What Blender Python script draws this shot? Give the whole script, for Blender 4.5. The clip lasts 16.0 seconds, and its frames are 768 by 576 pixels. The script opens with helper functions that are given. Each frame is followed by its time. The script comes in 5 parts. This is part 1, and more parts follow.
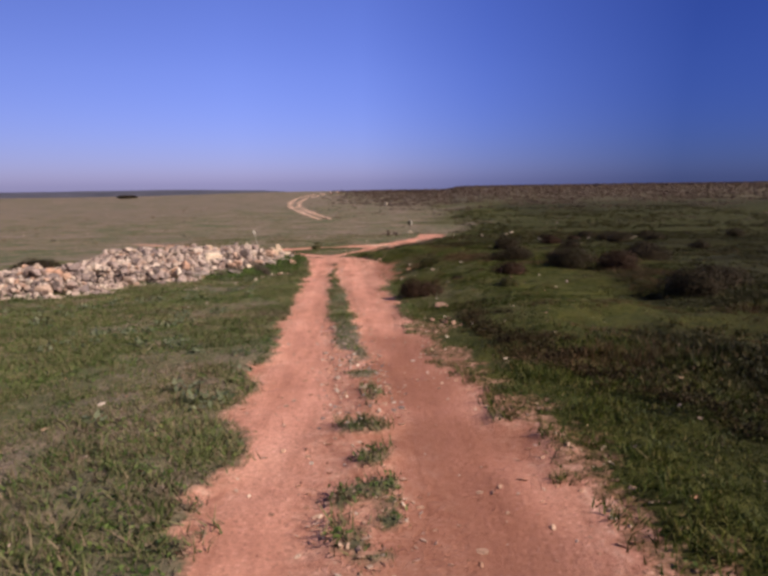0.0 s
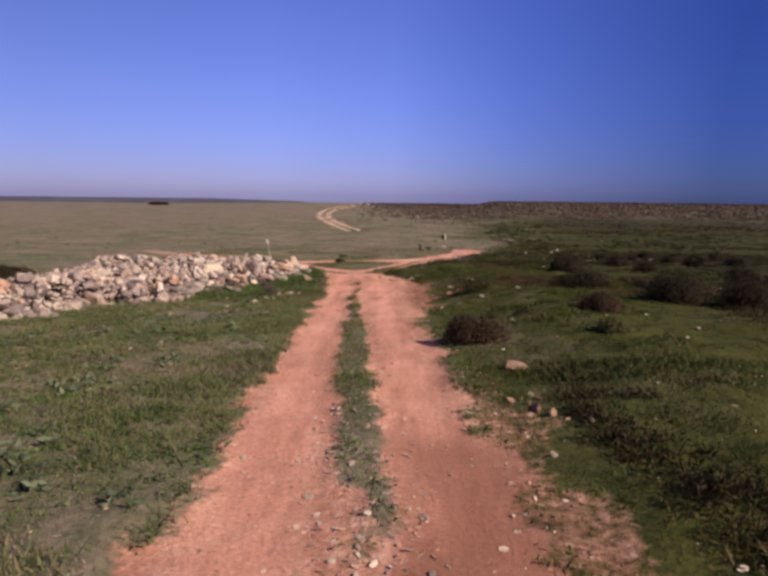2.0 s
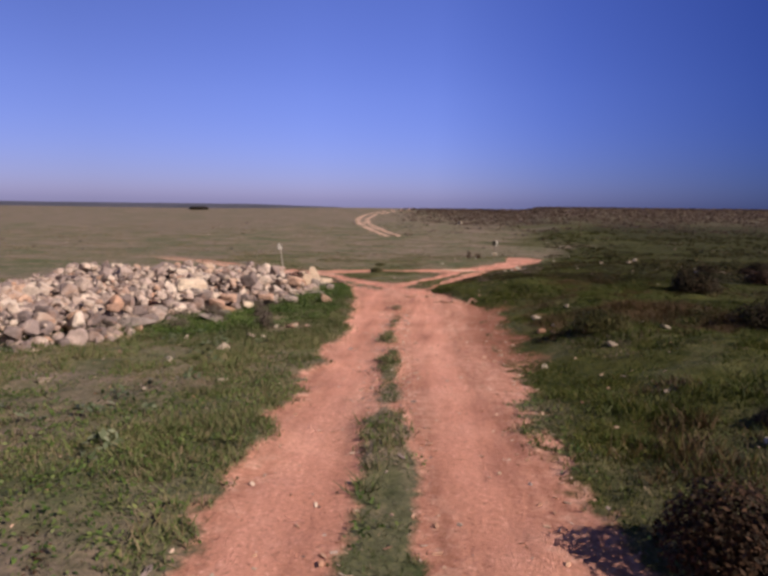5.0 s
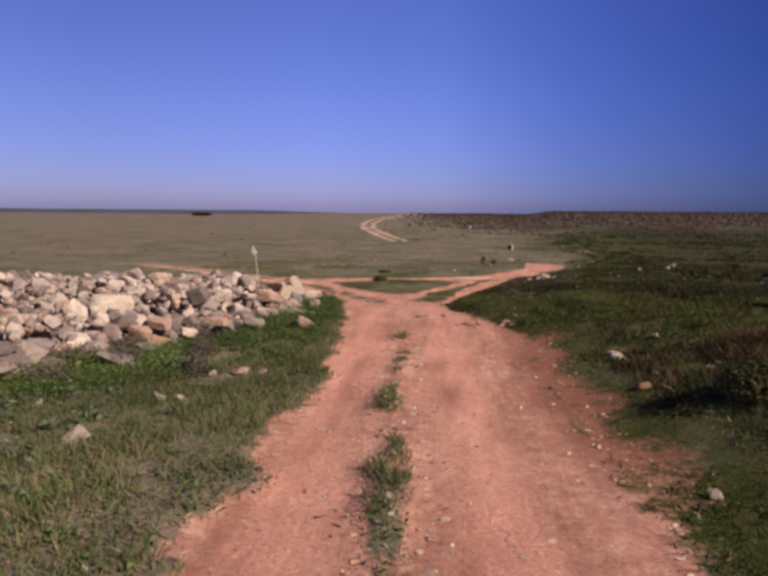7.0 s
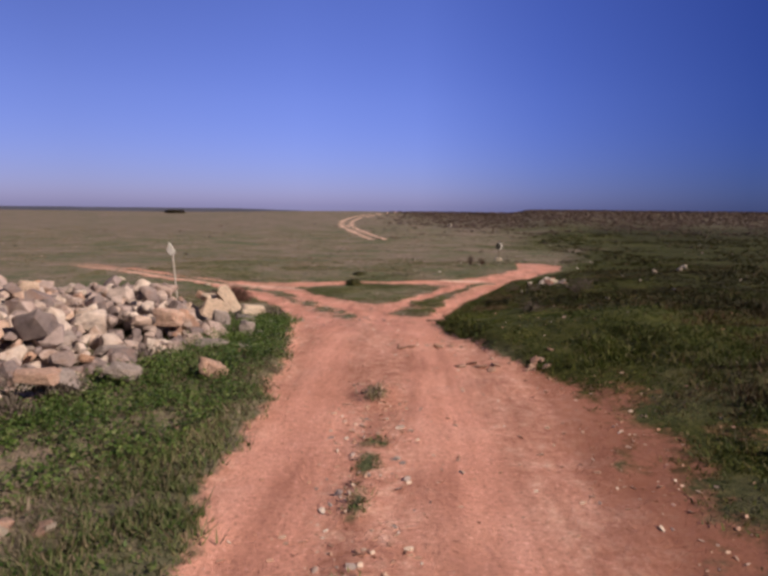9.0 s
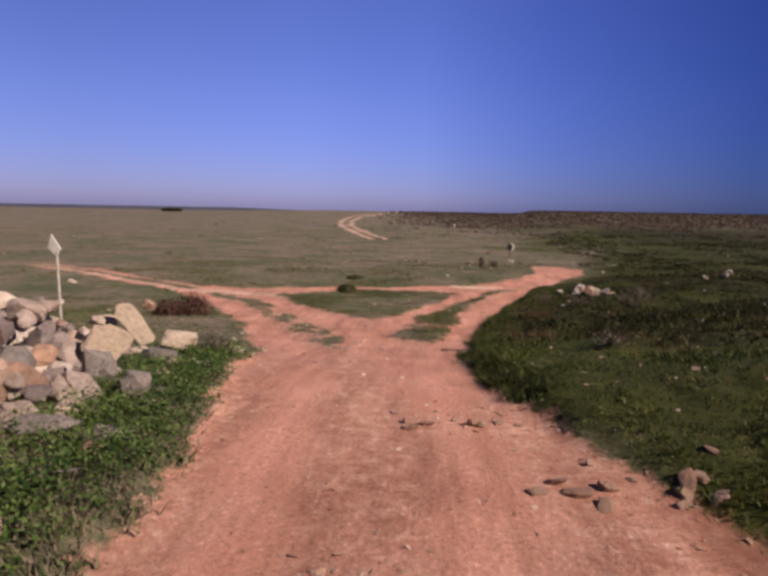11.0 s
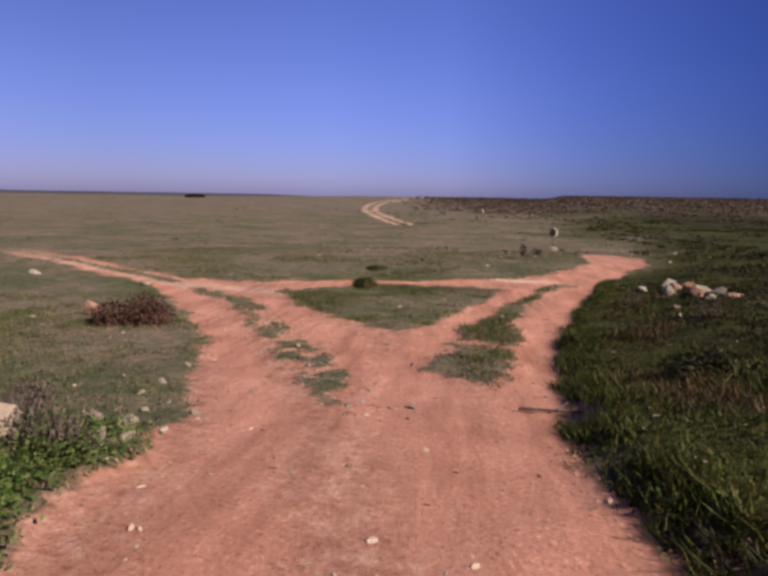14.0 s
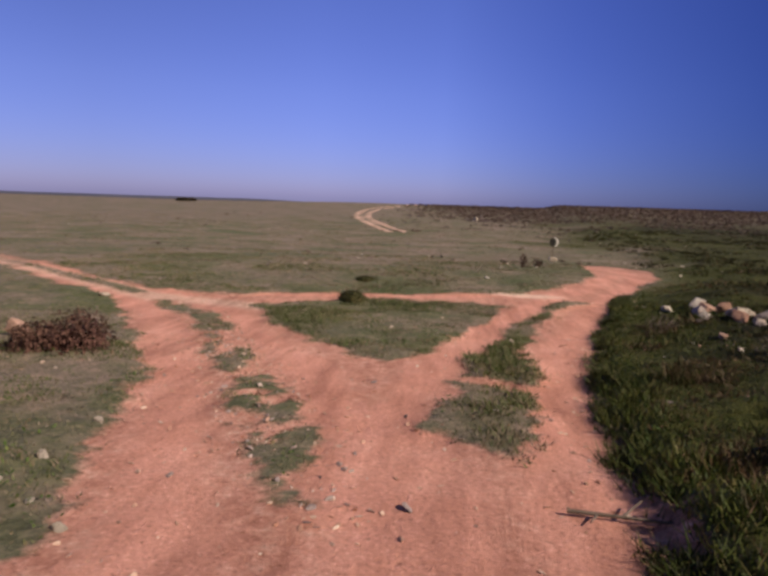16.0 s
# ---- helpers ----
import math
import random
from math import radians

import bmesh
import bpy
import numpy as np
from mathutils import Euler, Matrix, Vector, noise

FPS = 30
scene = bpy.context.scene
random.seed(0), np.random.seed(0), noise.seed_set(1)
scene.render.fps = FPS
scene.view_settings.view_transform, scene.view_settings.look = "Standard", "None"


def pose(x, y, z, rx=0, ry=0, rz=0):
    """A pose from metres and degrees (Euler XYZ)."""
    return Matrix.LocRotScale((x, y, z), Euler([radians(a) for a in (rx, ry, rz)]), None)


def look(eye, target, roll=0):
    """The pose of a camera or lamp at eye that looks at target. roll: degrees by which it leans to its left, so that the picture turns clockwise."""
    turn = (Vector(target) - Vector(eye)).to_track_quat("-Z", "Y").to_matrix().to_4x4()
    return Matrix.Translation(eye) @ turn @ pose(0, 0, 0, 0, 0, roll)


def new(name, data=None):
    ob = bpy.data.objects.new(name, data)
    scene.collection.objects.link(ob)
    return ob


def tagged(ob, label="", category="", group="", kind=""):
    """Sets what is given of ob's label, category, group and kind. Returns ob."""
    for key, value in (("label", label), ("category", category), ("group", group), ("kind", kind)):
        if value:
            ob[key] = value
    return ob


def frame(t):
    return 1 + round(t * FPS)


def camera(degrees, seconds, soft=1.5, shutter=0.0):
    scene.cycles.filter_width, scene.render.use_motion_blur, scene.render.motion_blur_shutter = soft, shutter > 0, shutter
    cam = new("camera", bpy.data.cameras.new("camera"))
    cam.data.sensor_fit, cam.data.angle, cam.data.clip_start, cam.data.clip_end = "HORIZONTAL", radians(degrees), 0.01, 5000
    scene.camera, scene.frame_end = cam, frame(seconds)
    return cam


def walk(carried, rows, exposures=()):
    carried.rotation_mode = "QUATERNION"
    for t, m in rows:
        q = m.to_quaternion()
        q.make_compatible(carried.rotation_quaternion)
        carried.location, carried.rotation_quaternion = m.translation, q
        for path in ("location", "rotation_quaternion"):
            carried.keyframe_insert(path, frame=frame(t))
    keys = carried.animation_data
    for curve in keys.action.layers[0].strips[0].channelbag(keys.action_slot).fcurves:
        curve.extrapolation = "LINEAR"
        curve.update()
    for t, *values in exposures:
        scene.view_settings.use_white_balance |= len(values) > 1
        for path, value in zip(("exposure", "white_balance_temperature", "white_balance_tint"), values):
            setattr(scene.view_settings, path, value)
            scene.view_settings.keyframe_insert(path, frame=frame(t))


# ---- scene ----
# exposure, white balance, light
EXPO, KELVIN, TINT = 0.0, 6450, 14
SKY_STRENGTH, SUN_STRENGTH = 0.1, 5.0
cam = camera(67.5, 16.0, soft=3.3)
# seconds, eye, target, lean
PATH = [
    (0, (-0.329, -1.093, 2.708), (-0.26, 0.873, 2.345), -0.8),
    (0.5, (-0.297, 0.095, 2.624), (-0.246, 2.064, 2.278), -1.0),
    (1, (-0.305, 1.129, 2.518), (-0.273, 3.101, 2.19), 0.0),
    (1.5, (-0.305, 2.346, 2.409), (-0.303, 4.32, 2.088), -0.0),
    (2, (-0.358, 3.566, 2.301), (-0.385, 5.54, 1.984), 0.7),
    (2.5, (-0.461, 4.562, 2.199), (-0.515, 6.534, 1.868), 1.7),
    (3, (-0.505, 5.724, 2.096), (-0.584, 7.698, 1.788), 1.3),
    (3.5, (-0.634, 6.809, 1.99), (-0.729, 8.779, 1.655), 2.0),
    (4, (-0.662, 8.033, 1.914), (-0.791, 10.002, 1.588), 1.1),
    (6.5, (-0.954, 13.522, 1.469), (-1.148, 15.494, 1.197), 1.0),
    (7, (-1.019, 14.798, 1.346), (-1.207, 16.77, 1.069), 0.5),
    (7.5, (-1.107, 16.015, 1.273), (-1.28, 17.988, 0.992), 1.3),
    (8, (-1.13, 17.129, 1.191), (-1.283, 19.105, 0.924), 0.5),
    (8.5, (-1.211, 18.163, 1.067), (-1.342, 20.138, 0.779), 1.1),
    (9, (-1.216, 19.339, 1.013), (-1.334, 21.316, 0.733), 0.7),
    (11.5, (-1.458, 24.295, 0.589), (-1.582, 26.272, 0.312), 1.3),
    (12, (-1.49, 25.073, 0.515), (-1.63, 27.049, 0.242), 1.1),
    (12.5, (-1.571, 25.896, 0.467), (-1.723, 27.871, 0.189), 0.9),
    (13, (-1.662, 26.619, 0.38), (-1.841, 28.589, 0.083), 1.4),
    (13.5, (-1.721, 27.201, 0.345), (-1.911, 29.169, 0.042), 1.5),
    (14, (-1.764, 27.781, 0.297), (-1.968, 29.744, -0.028), 1.0),
    (14.5, (-1.784, 28.276, 0.267), (-1.989, 30.241, -0.043), 0.4),
    (15, (-1.815, 28.657, 0.281), (-1.997, 30.629, 0.005), 1.5),
    (15.5, (-1.843, 29.147, 0.218), (-2.034, 31.115, -0.077), 1.3),
    (16, (-1.905, 29.655, 0.197), (-2.083, 31.624, -0.104), 1.9),
]
walk(cam, [(t, look(eye, target, roll)) for t, eye, target, roll in PATH],
     exposures=[(0.0, EXPO + 0.28, KELVIN, TINT), (2.0, EXPO + 0.26, KELVIN, TINT), (4.2, EXPO + 0.22, KELVIN, TINT), (7.0, EXPO + 0.12, KELVIN, TINT), (16.0, EXPO + 0.12, KELVIN, TINT)])

# ---- light ----
SUN_ELEV, SUN_AZ = 35.0, 112.0          # azimuth clockwise from +y
world = bpy.data.worlds.new("sky")
scene.world = world
world.use_nodes = True
wn, wl = world.node_tree.nodes, world.node_tree.links
wn.clear()
sky = wn.new("ShaderNodeTexSky")
sky.sky_type = "NISHITA"
sky.sun_disc = False
sky.sun_elevation, sky.sun_rotation = radians(SUN_ELEV), radians(SUN_AZ)
sky.altitude, sky.air_density, sky.dust_density, sky.ozone_density = 100, 1.0, 0.5, 3.0
bg = wn.new("ShaderNodeBackground")
bg.inputs["Strength"].default_value = SKY_STRENGTH
wo = wn.new("ShaderNodeOutputWorld")
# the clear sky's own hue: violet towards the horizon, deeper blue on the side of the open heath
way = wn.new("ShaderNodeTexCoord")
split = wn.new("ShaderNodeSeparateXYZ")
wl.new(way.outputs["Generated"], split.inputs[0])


def sky_hue(source, stops):
    r = wn.new("ShaderNodeValToRGB")
    e = r.color_ramp.elements
    while len(e) < len(stops):
        e.new(0.5)
    for i, (p, c) in enumerate(stops):
        e[i].position, e[i].color = p, (*c, 1)
    wl.new(source, r.inputs[0])
    return r.outputs[0]


def times(a, b):
    m = wn.new("ShaderNodeMix")
    m.data_type, m.blend_type = "RGBA", "MULTIPLY"
    m.inputs[0].default_value = 1.0
    wl.new(a, m.inputs[6])
    wl.new(b, m.inputs[7])
    return m.outputs[2]


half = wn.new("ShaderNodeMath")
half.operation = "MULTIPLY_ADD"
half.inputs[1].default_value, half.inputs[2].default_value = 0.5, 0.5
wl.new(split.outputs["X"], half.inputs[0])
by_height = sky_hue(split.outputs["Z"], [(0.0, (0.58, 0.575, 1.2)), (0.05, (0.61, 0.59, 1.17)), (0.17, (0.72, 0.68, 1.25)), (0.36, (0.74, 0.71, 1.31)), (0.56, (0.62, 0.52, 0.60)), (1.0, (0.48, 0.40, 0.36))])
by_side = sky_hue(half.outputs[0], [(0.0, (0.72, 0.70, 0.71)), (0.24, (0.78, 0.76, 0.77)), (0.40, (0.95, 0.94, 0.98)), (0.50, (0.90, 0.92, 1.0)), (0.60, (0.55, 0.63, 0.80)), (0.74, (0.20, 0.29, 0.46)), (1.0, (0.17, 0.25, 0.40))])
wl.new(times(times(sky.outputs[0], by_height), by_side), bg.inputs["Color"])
wl.new(bg.outputs[0], wo.inputs["Surface"])
sun_data = bpy.data.lights.new("sun", "SUN")
sun_data.energy, sun_data.angle, sun_data.color = SUN_STRENGTH, radians(0.5), (1.0, 0.85, 0.68)
sun = new("sun", sun_data)
to_sun = Vector((math.sin(radians(SUN_AZ)) * math.cos(radians(SUN_ELEV)),
                 math.cos(radians(SUN_AZ)) * math.cos(radians(SUN_ELEV)), math.sin(radians(SUN_ELEV))))
sun.matrix_world = Matrix.Translation(to_sun * 50) @ to_sun.to_track_quat("Z", "Y").to_matrix().to_4x4()


# ---- small tools ----
rng = np.random.default_rng(7)


def smooth(a, b, x):
    t = np.clip((x - a) / (b - a), 0, 1)
    return t * t * (3 - 2 * t)


def vnoise(x, y, seed=0):
    """Smooth value noise, 0 to 1, on arrays."""
    xi, yi = np.floor(x).astype(np.int64), np.floor(y).astype(np.int64)
    fx, fy = x - xi, y - yi
    fx, fy = fx * fx * (3 - 2 * fx), fy * fy * (3 - 2 * fy)

    def corner(i, j):
        h = (i * 374761393 + j * 668265263 + seed * 974711) & 0x7FFFFFFF
        h = ((h ^ (h >> 13)) * 1274126177) & 0x7FFFFFFF
        return ((h ^ (h >> 16)) & 0xFFFF) / 65535.0

    top = corner(xi, yi) * (1 - fx) + corner(xi + 1, yi) * fx
    low = corner(xi, yi + 1) * (1 - fx) + corner(xi + 1, yi + 1) * fx
    return top * (1 - fy) + low * fy


def fnoise(x, y, scale, seed=0, octaves=3):
    v, a, total = 0, 1.0, 0.0
    for o in range(octaves):
        v = v + a * vnoise(x * 2 ** o / scale, y * 2 ** o / scale, seed + 17 * o)
        total += a
        a *= 0.5
    return v / total


def side(poly, x, y):
    """Signed distance to a closed outline: positive inside."""
    best = np.full(x.shape, 1e9)
    inside = np.zeros(x.shape, bool)
    for (ax, ay), (bx, by) in zip(poly, poly[1:] + poly[:1]):
        dx, dy = bx - ax, by - ay
        t = np.clip(((x - ax) * dx + (y - ay) * dy) / (dx * dx + dy * dy + 1e-12), 0, 1)
        best = np.minimum(best, np.hypot(x - ax - t * dx, y - ay - t * dy))
        inside ^= ((ay > y) != (by > y)) & (x < (bx - ax) * (y - ay) / (by - ay + 1e-12) + ax)
    return np.where(inside, best, -best)


def line_gap(pts, x, y):
    """Distance to a polyline."""
    best = np.full(x.shape, 1e9)
    for (ax, ay), (bx, by) in zip(pts, pts[1:]):
        dx, dy = bx - ax, by - ay
        t = np.clip(((x - ax) * dx + (y - ay) * dy) / (dx * dx + dy * dy), 0, 1)
        best = np.minimum(best, np.hypot(x - ax - t * dx, y - ay - t * dy))
    return best


def mesh_from(name, verts, faces):
    """A mesh from arrays of vertices and of triangles or quads."""
    faces = np.asarray(faces, np.int32)
    n, k = faces.shape
    me = bpy.data.meshes.new(name)
    me.vertices.add(len(verts))
    me.vertices.foreach_set("co", np.asarray(verts, np.float32).ravel())
    me.loops.add(n * k)
    me.loops.foreach_set("vertex_index", faces.ravel())
    me.polygons.add(n)
    me.polygons.foreach_set("loop_start", np.arange(0, n * k, k, dtype=np.int32))
    me.polygons.foreach_set("use_smooth", np.zeros(n, bool))
    me.update(calc_edges=True)
    return me


def thing(name, label, category, group="", at=(0, 0, 0), turn=0.0, kind=""):
    ob = tagged(new(name), label, category, group, kind)
    ob.matrix_basis = pose(at[0], at[1], at[2], 0, 0, turn)
    return ob


def part(name, data, material, parent=None, label=""):
    """Links a mesh, or a bmesh, as one object under a thing or a part."""
    if isinstance(data, bmesh.types.BMesh):
        me = bpy.data.meshes.new(name)
        data.to_mesh(me)
        data.free()
        data = me
    if not data.materials:
        data.materials.append(material)
    ob = new(name, data)
    ob.parent = parent
    return tagged(ob, label)


# ---- lie of the land ----
YK = np.array([-400, -60, -8, 0, 8.5, 11, 13, 15, 20, 21.5, 24.5, 28, 30, 31.2, 33, 35, 38, 42, 46, 53, 62, 67, 73, 95, 125, 155, 190, 215, 242, 262, 300, 420, 3000.0])
ZK = np.array([5, 3.2, 1.35, 0.78, 0.10, -0.06, -0.2, -0.35, -0.8, -0.92, -1.06, -1.16, -1.28, -1.43, -1.68, -1.9, -2.12, -2.36, -2.46, -2.6, -3.0, -3.35, -3.55, -3.65, -3.65, -3.45, -2.6, -1.75, -0.95, -1.0, -2.5, -8, -60.0])
RIGHT_EDGE = [(1.35, -400), (1.35, -8), (1.14, 2.7), (0.9, 5.0), (0.65, 7.1), (0.45, 12.3), (0.3, 15.4), (0.5, 19.6), (0.5, 22), (0.6, 24.5), (0.8, 26.0), (0.3, 27.2), (-0.35, 28.8), (-0.7, 31.5), (-0.4, 33.8), (-0.1, 35.2), (0.25, 37.2), (1.41, 41.3), (3.2, 46.4), (5.0, 50.0), (6.8, 53.2), (7.8, 56.6), (8.3, 58.7)]
LEFT_EDGE = [(-1.2, -400), (-1.2, -8), (-1.45, 3.2), (-1.6, 4.6), (-1.75, 7.1), (-2.1, 12.5), (-2.34, 16.7), (-2.48, 19.3), (-2.66, 22.6), (-2.75, 24.7), (-3.0, 27), (-3.2, 28.3), (-3.6, 30.8), (-3.95, 32.6), (-4.3, 33.5), (-5.0, 35.2), (-6.3, 37.8), (-7.7, 40.1), (-9.7, 43.0)]
TRACK = ([(1.35, -20)] + RIGHT_EDGE[1:] + [(7.6, 61.5), (6.0, 62.5), (5.3, 58.5), (5.1, 55.7), (4.2, 53.0), (3.07, 50.6), (0.55, 47.4), (-2.5, 46.4), (-5.9, 45.2), (-8.45, 44.6), (-10.05, 45.0), (-12.9, 47.2), (-16.4, 49.8), (-20.8, 52.8), (-30, 58.5), (-46, 71), (-47.5, 69.5), (-30.5, 56), (-17.8, 49.2), (-13.6, 46.0), (-10.8, 43.9)] + LEFT_EDGE[:1:-1] + [(-1.2, -8), (-1.2, -20)])
ISLAND = [(-6.4, 43.1), (-4.5, 39.9), (-3.3, 38.2), (-2.5, 37.65), (-1.94, 38.6), (-1.3, 40.7), (0.1, 44.9), (-1.75, 45.3), (-4.4, 44.7)]
ISLET = [(-1.78, 34.95), (-1.76, 35.75), (-1.52, 36.6), (-1.40, 37.9), (-0.98, 39.5), (-0.27, 41.8), (0.73, 44.2), (1.55, 45.7), (2.2, 45.9), (1.5, 44.9), (0.78, 43.3), (0.15, 42.0), (-0.11, 40.3), (-0.56, 38.7), (-0.64, 36.9), (-0.80, 36.0), (-0.84, 35.4), (-1.12, 34.1), (-1.27, 34.15), (-1.53, 34.68)]
STRIP = [(-0.35, 2), (-0.4, 6), (-0.7, 9), (-0.92, 12), (-1.02, 14), (-1.3, 18), (-1.58, 21.4), (-1.62, 24.2), (-1.7, 26)]
FORK_STRIP = [(-2.8, 33.15), (-3.0, 33.9), (-3.45, 34.9), (-4.25, 36.4), (-5.5, 38.9), (-6.7, 41.1), (-8.5, 43.0)]
LEFT_STRIP = [(-9.6, 44.1), (-13.2, 46.7), (-19.3, 51.0), (-30, 57.3), (-46, 70)]
SPUR = [(0.6, 26.6), (1.0, 25.6), (1.5, 24.6), (2.0, 24.0)]
FAR_OUT = [(-7.6, 101), (-9.0, 106), (-14.6, 131), (-19.8, 156), (-22.4, 178), (-22, 200), (-17.5, 222), (-10, 243)]
FAR_IN = [(-6.0, 103), (-7.4, 108), (-12.4, 131), (-17.2, 154), (-19.6, 176), (-19.2, 197), (-14.8, 219), (-7.5, 242)]
BANK_Y = [-60, 5, 11, 16, 20, 24, 28, 33, 40, 45, 52, 60, 75, 120, 200, 240, 300, 3000.0]
BANK_Z = [0.1, 0.14, 0.28, 0.4, 0.5, 0.48, 0.44, 0.42, 0.5, 0.45, 0.3, 0.35, 0.5, 0.6, 1.0, 1.3, 1.3, 0]


def profile(y):
    h = np.diff(YK)
    d = np.diff(ZK) / h
    m = np.empty(len(YK))
    m[1:-1] = (d[:-1] * h[1:] + d[1:] * h[:-1]) / (h[1:] + h[:-1])
    m[0], m[-1] = d[0], d[-1]
    i = np.clip(np.searchsorted(YK, y) - 1, 0, len(YK) - 2)
    t = (y - YK[i]) / h[i]
    return ZK[i] * (1 + 2 * t) * (1 - t) ** 2 + ZK[i + 1] * t * t * (3 - 2 * t) + h[i] * t * (1 - t) ** 2 * m[i] + h[i] * t * t * (t - 1) * m[i + 1]


def bare(x, y):
    """How bare the red earth lies: 1 on the tracks, 0 in the grass."""
    near = side(TRACK, x, y)
    near = np.minimum(near, -side(ISLAND, x, y))
    near = np.minimum(near, -side(ISLET, x, y) - 0.1)
    wob = (fnoise(x, y, 0.9, 3) - 0.5) * 0.6 + (fnoise(x, y, 0.22, 9, 2) - 0.5) * 0.4
    d = smooth(-0.26, 0.2, near + wob)
    patch = fnoise(x, y, 0.8, 21)
    strip = smooth(0.34, 0.12, line_gap(STRIP, x, y) + wob * 0.35 + 0.12 * smooth(16, 17.5, y)) * smooth(0.62, 0.42, (0.7 * patch + 0.3 * fnoise(x, y, 0.25, 22, 2)) * np.interp(y, [0, 6, 8.5, 10, 15.5, 17, 22, 24, 27], [1.1, 1.05, 0.9, 0.62, 0.68, 0.8, 0.86, 1.0, 1.25]))
    fork = smooth(0.5, 0.15, line_gap(FORK_STRIP, x, y) + wob * 0.8) * smooth(0.66, 0.44, (0.4 * patch + 0.6 * fnoise(x, y, 0.3, 24, 2)) * np.interp(y, [32.6, 33.2, 35.0, 35.8, 39.6, 40.6, 43], [1.3, 0.86, 0.92, 1.12, 1.1, 0.95, 0.95]))
    left = np.maximum(0.8 * smooth(0.4, 0.15, line_gap(LEFT_STRIP, x, y)) * smooth(0.8, 0.62, patch), 0.75 * smooth(-16, -24, x) * smooth(80, 70, y))
    d = d * (1 - 0.95 * np.maximum(np.maximum(strip, fork), left))
    gap = smooth(0.26, 0.06, line_gap([(-1.9, 37.1), (-1.1, 36.85), (-0.5, 36.4)], x, y) + wob * 0.3)
    d = np.maximum(d, gap)
    spur = smooth(0.26, 0.02, line_gap(SPUR, x, y) + wob) * 0.35
    far = smooth(0.7, 0.3, np.minimum(line_gap(FAR_OUT, x, y), line_gap(FAR_IN, x, y)) + wob) * 0.95
    off = x - edge_x(y)
    fringe = smooth(1.0, 0.15, off + wob * 1.6) * smooth(-0.3, 0.1, off) * np.interp(y, [0, 9, 13, 17, 20, 25.5, 27], [0.5, 0.5, 0, 0, 0.7, 0.7, 0])
    return np.maximum(np.maximum(np.maximum(d, spur), far), fringe)


def edge_x(y):
    return np.interp(y, [p[1] for p in RIGHT_EDGE] + [75, 300], [p[0] for p in RIGHT_EDGE] + [12, 40])


def land(x, y):
    """Smooth height of the land."""
    off = x - edge_x(y)
    z = profile(y) + np.interp(y, BANK_Y, BANK_Z) * smooth(0.0, 2.6 + 0.03 * np.maximum(y, 0), off)
    z = z + 0.16 * smooth(0.0, 0.4, off) * smooth(24, 30, y) * smooth(50, 44, y)
    far = np.hypot(x, y - 20)
    z = z - 1.2 * smooth(-25, -110, x) * smooth(120, 230, y)
    return z + (fnoise(x, y, 14, 31, 2) - 0.5) * 0.14 * smooth(14, 60, far)


def height(x, y, d=None):
    """Height of the ground with ruts, clods and hummocks."""
    x, y = np.atleast_1d(np.asarray(x, float)), np.atleast_1d(np.asarray(y, float))
    if d is None:
        d = bare(x, y)
    wild = smooth(0.2, 2.5, x - edge_x(y))
    rough = (fnoise(x, y, 0.55, 41, 3) - 0.5) * (0.10 + 0.08 * wild) + (fnoise(x, y, 1.9, 43, 2) - 0.5) * (0.12 + 0.22 * wild)
    ruts = (fnoise(x, y, 0.35, 47, 3) - 0.5) * 0.05 - 0.045
    calm = smooth(95, 40, np.hypot(x, y - 22))
    return land(x, y) + rough * (1 - d) * calm + ruts * d


def up(x, y):
    return float(height(x, y)[0])


# ---- materials ----
def material(name):
    m = bpy.data.materials.new(name)
    m.use_nodes = True
    nt = m.node_tree
    return m, nt, nt.nodes, nt.links, nt.nodes["Principled BSDF"]


def ramp(nodes, stops):
    r = nodes.new("ShaderNodeValToRGB")
    e = r.color_ramp.elements
    while len(e) < len(stops):
        e.new(0.5)
    for i, (p, c) in enumerate(stops):
        e[i].position, e[i].color = p, (*c, 1)
    return r


def noise_tex(nodes, links, scale, detail=4.0, coord="Object", rough=0.6):
    tc = nodes.new("ShaderNodeTexCoord")
    n = nodes.new("ShaderNodeTexNoise")
    n.inputs["Scale"].default_value, n.inputs["Detail"].default_value, n.inputs["Roughness"].default_value = scale, detail, rough
    links.new(tc.outputs[coord], n.inputs["Vector"])
    return n


def mix_col(nodes, links, a, b, fac, mode="MIX"):
    m = nodes.new("ShaderNodeMix")
    m.data_type, m.blend_type = "RGBA", mode
    for sock, v in ((m.inputs[6], a), (m.inputs[7], b), (m.inputs[0], fac)):
        if isinstance(v, bpy.types.NodeSocket):
            links.new(v, sock)
        else:
            sock.default_value = v
    return m.outputs[2]


def bump(nodes, links, bsdf, height_socket, strength, distance):
    b = nodes.new("ShaderNodeBump")
    b.inputs["Strength"].default_value, b.inputs["Distance"].default_value = strength, distance
    links.new(height_socket, b.inputs["Height"])
    links.new(b.outputs[0], bsdf.inputs["Normal"])


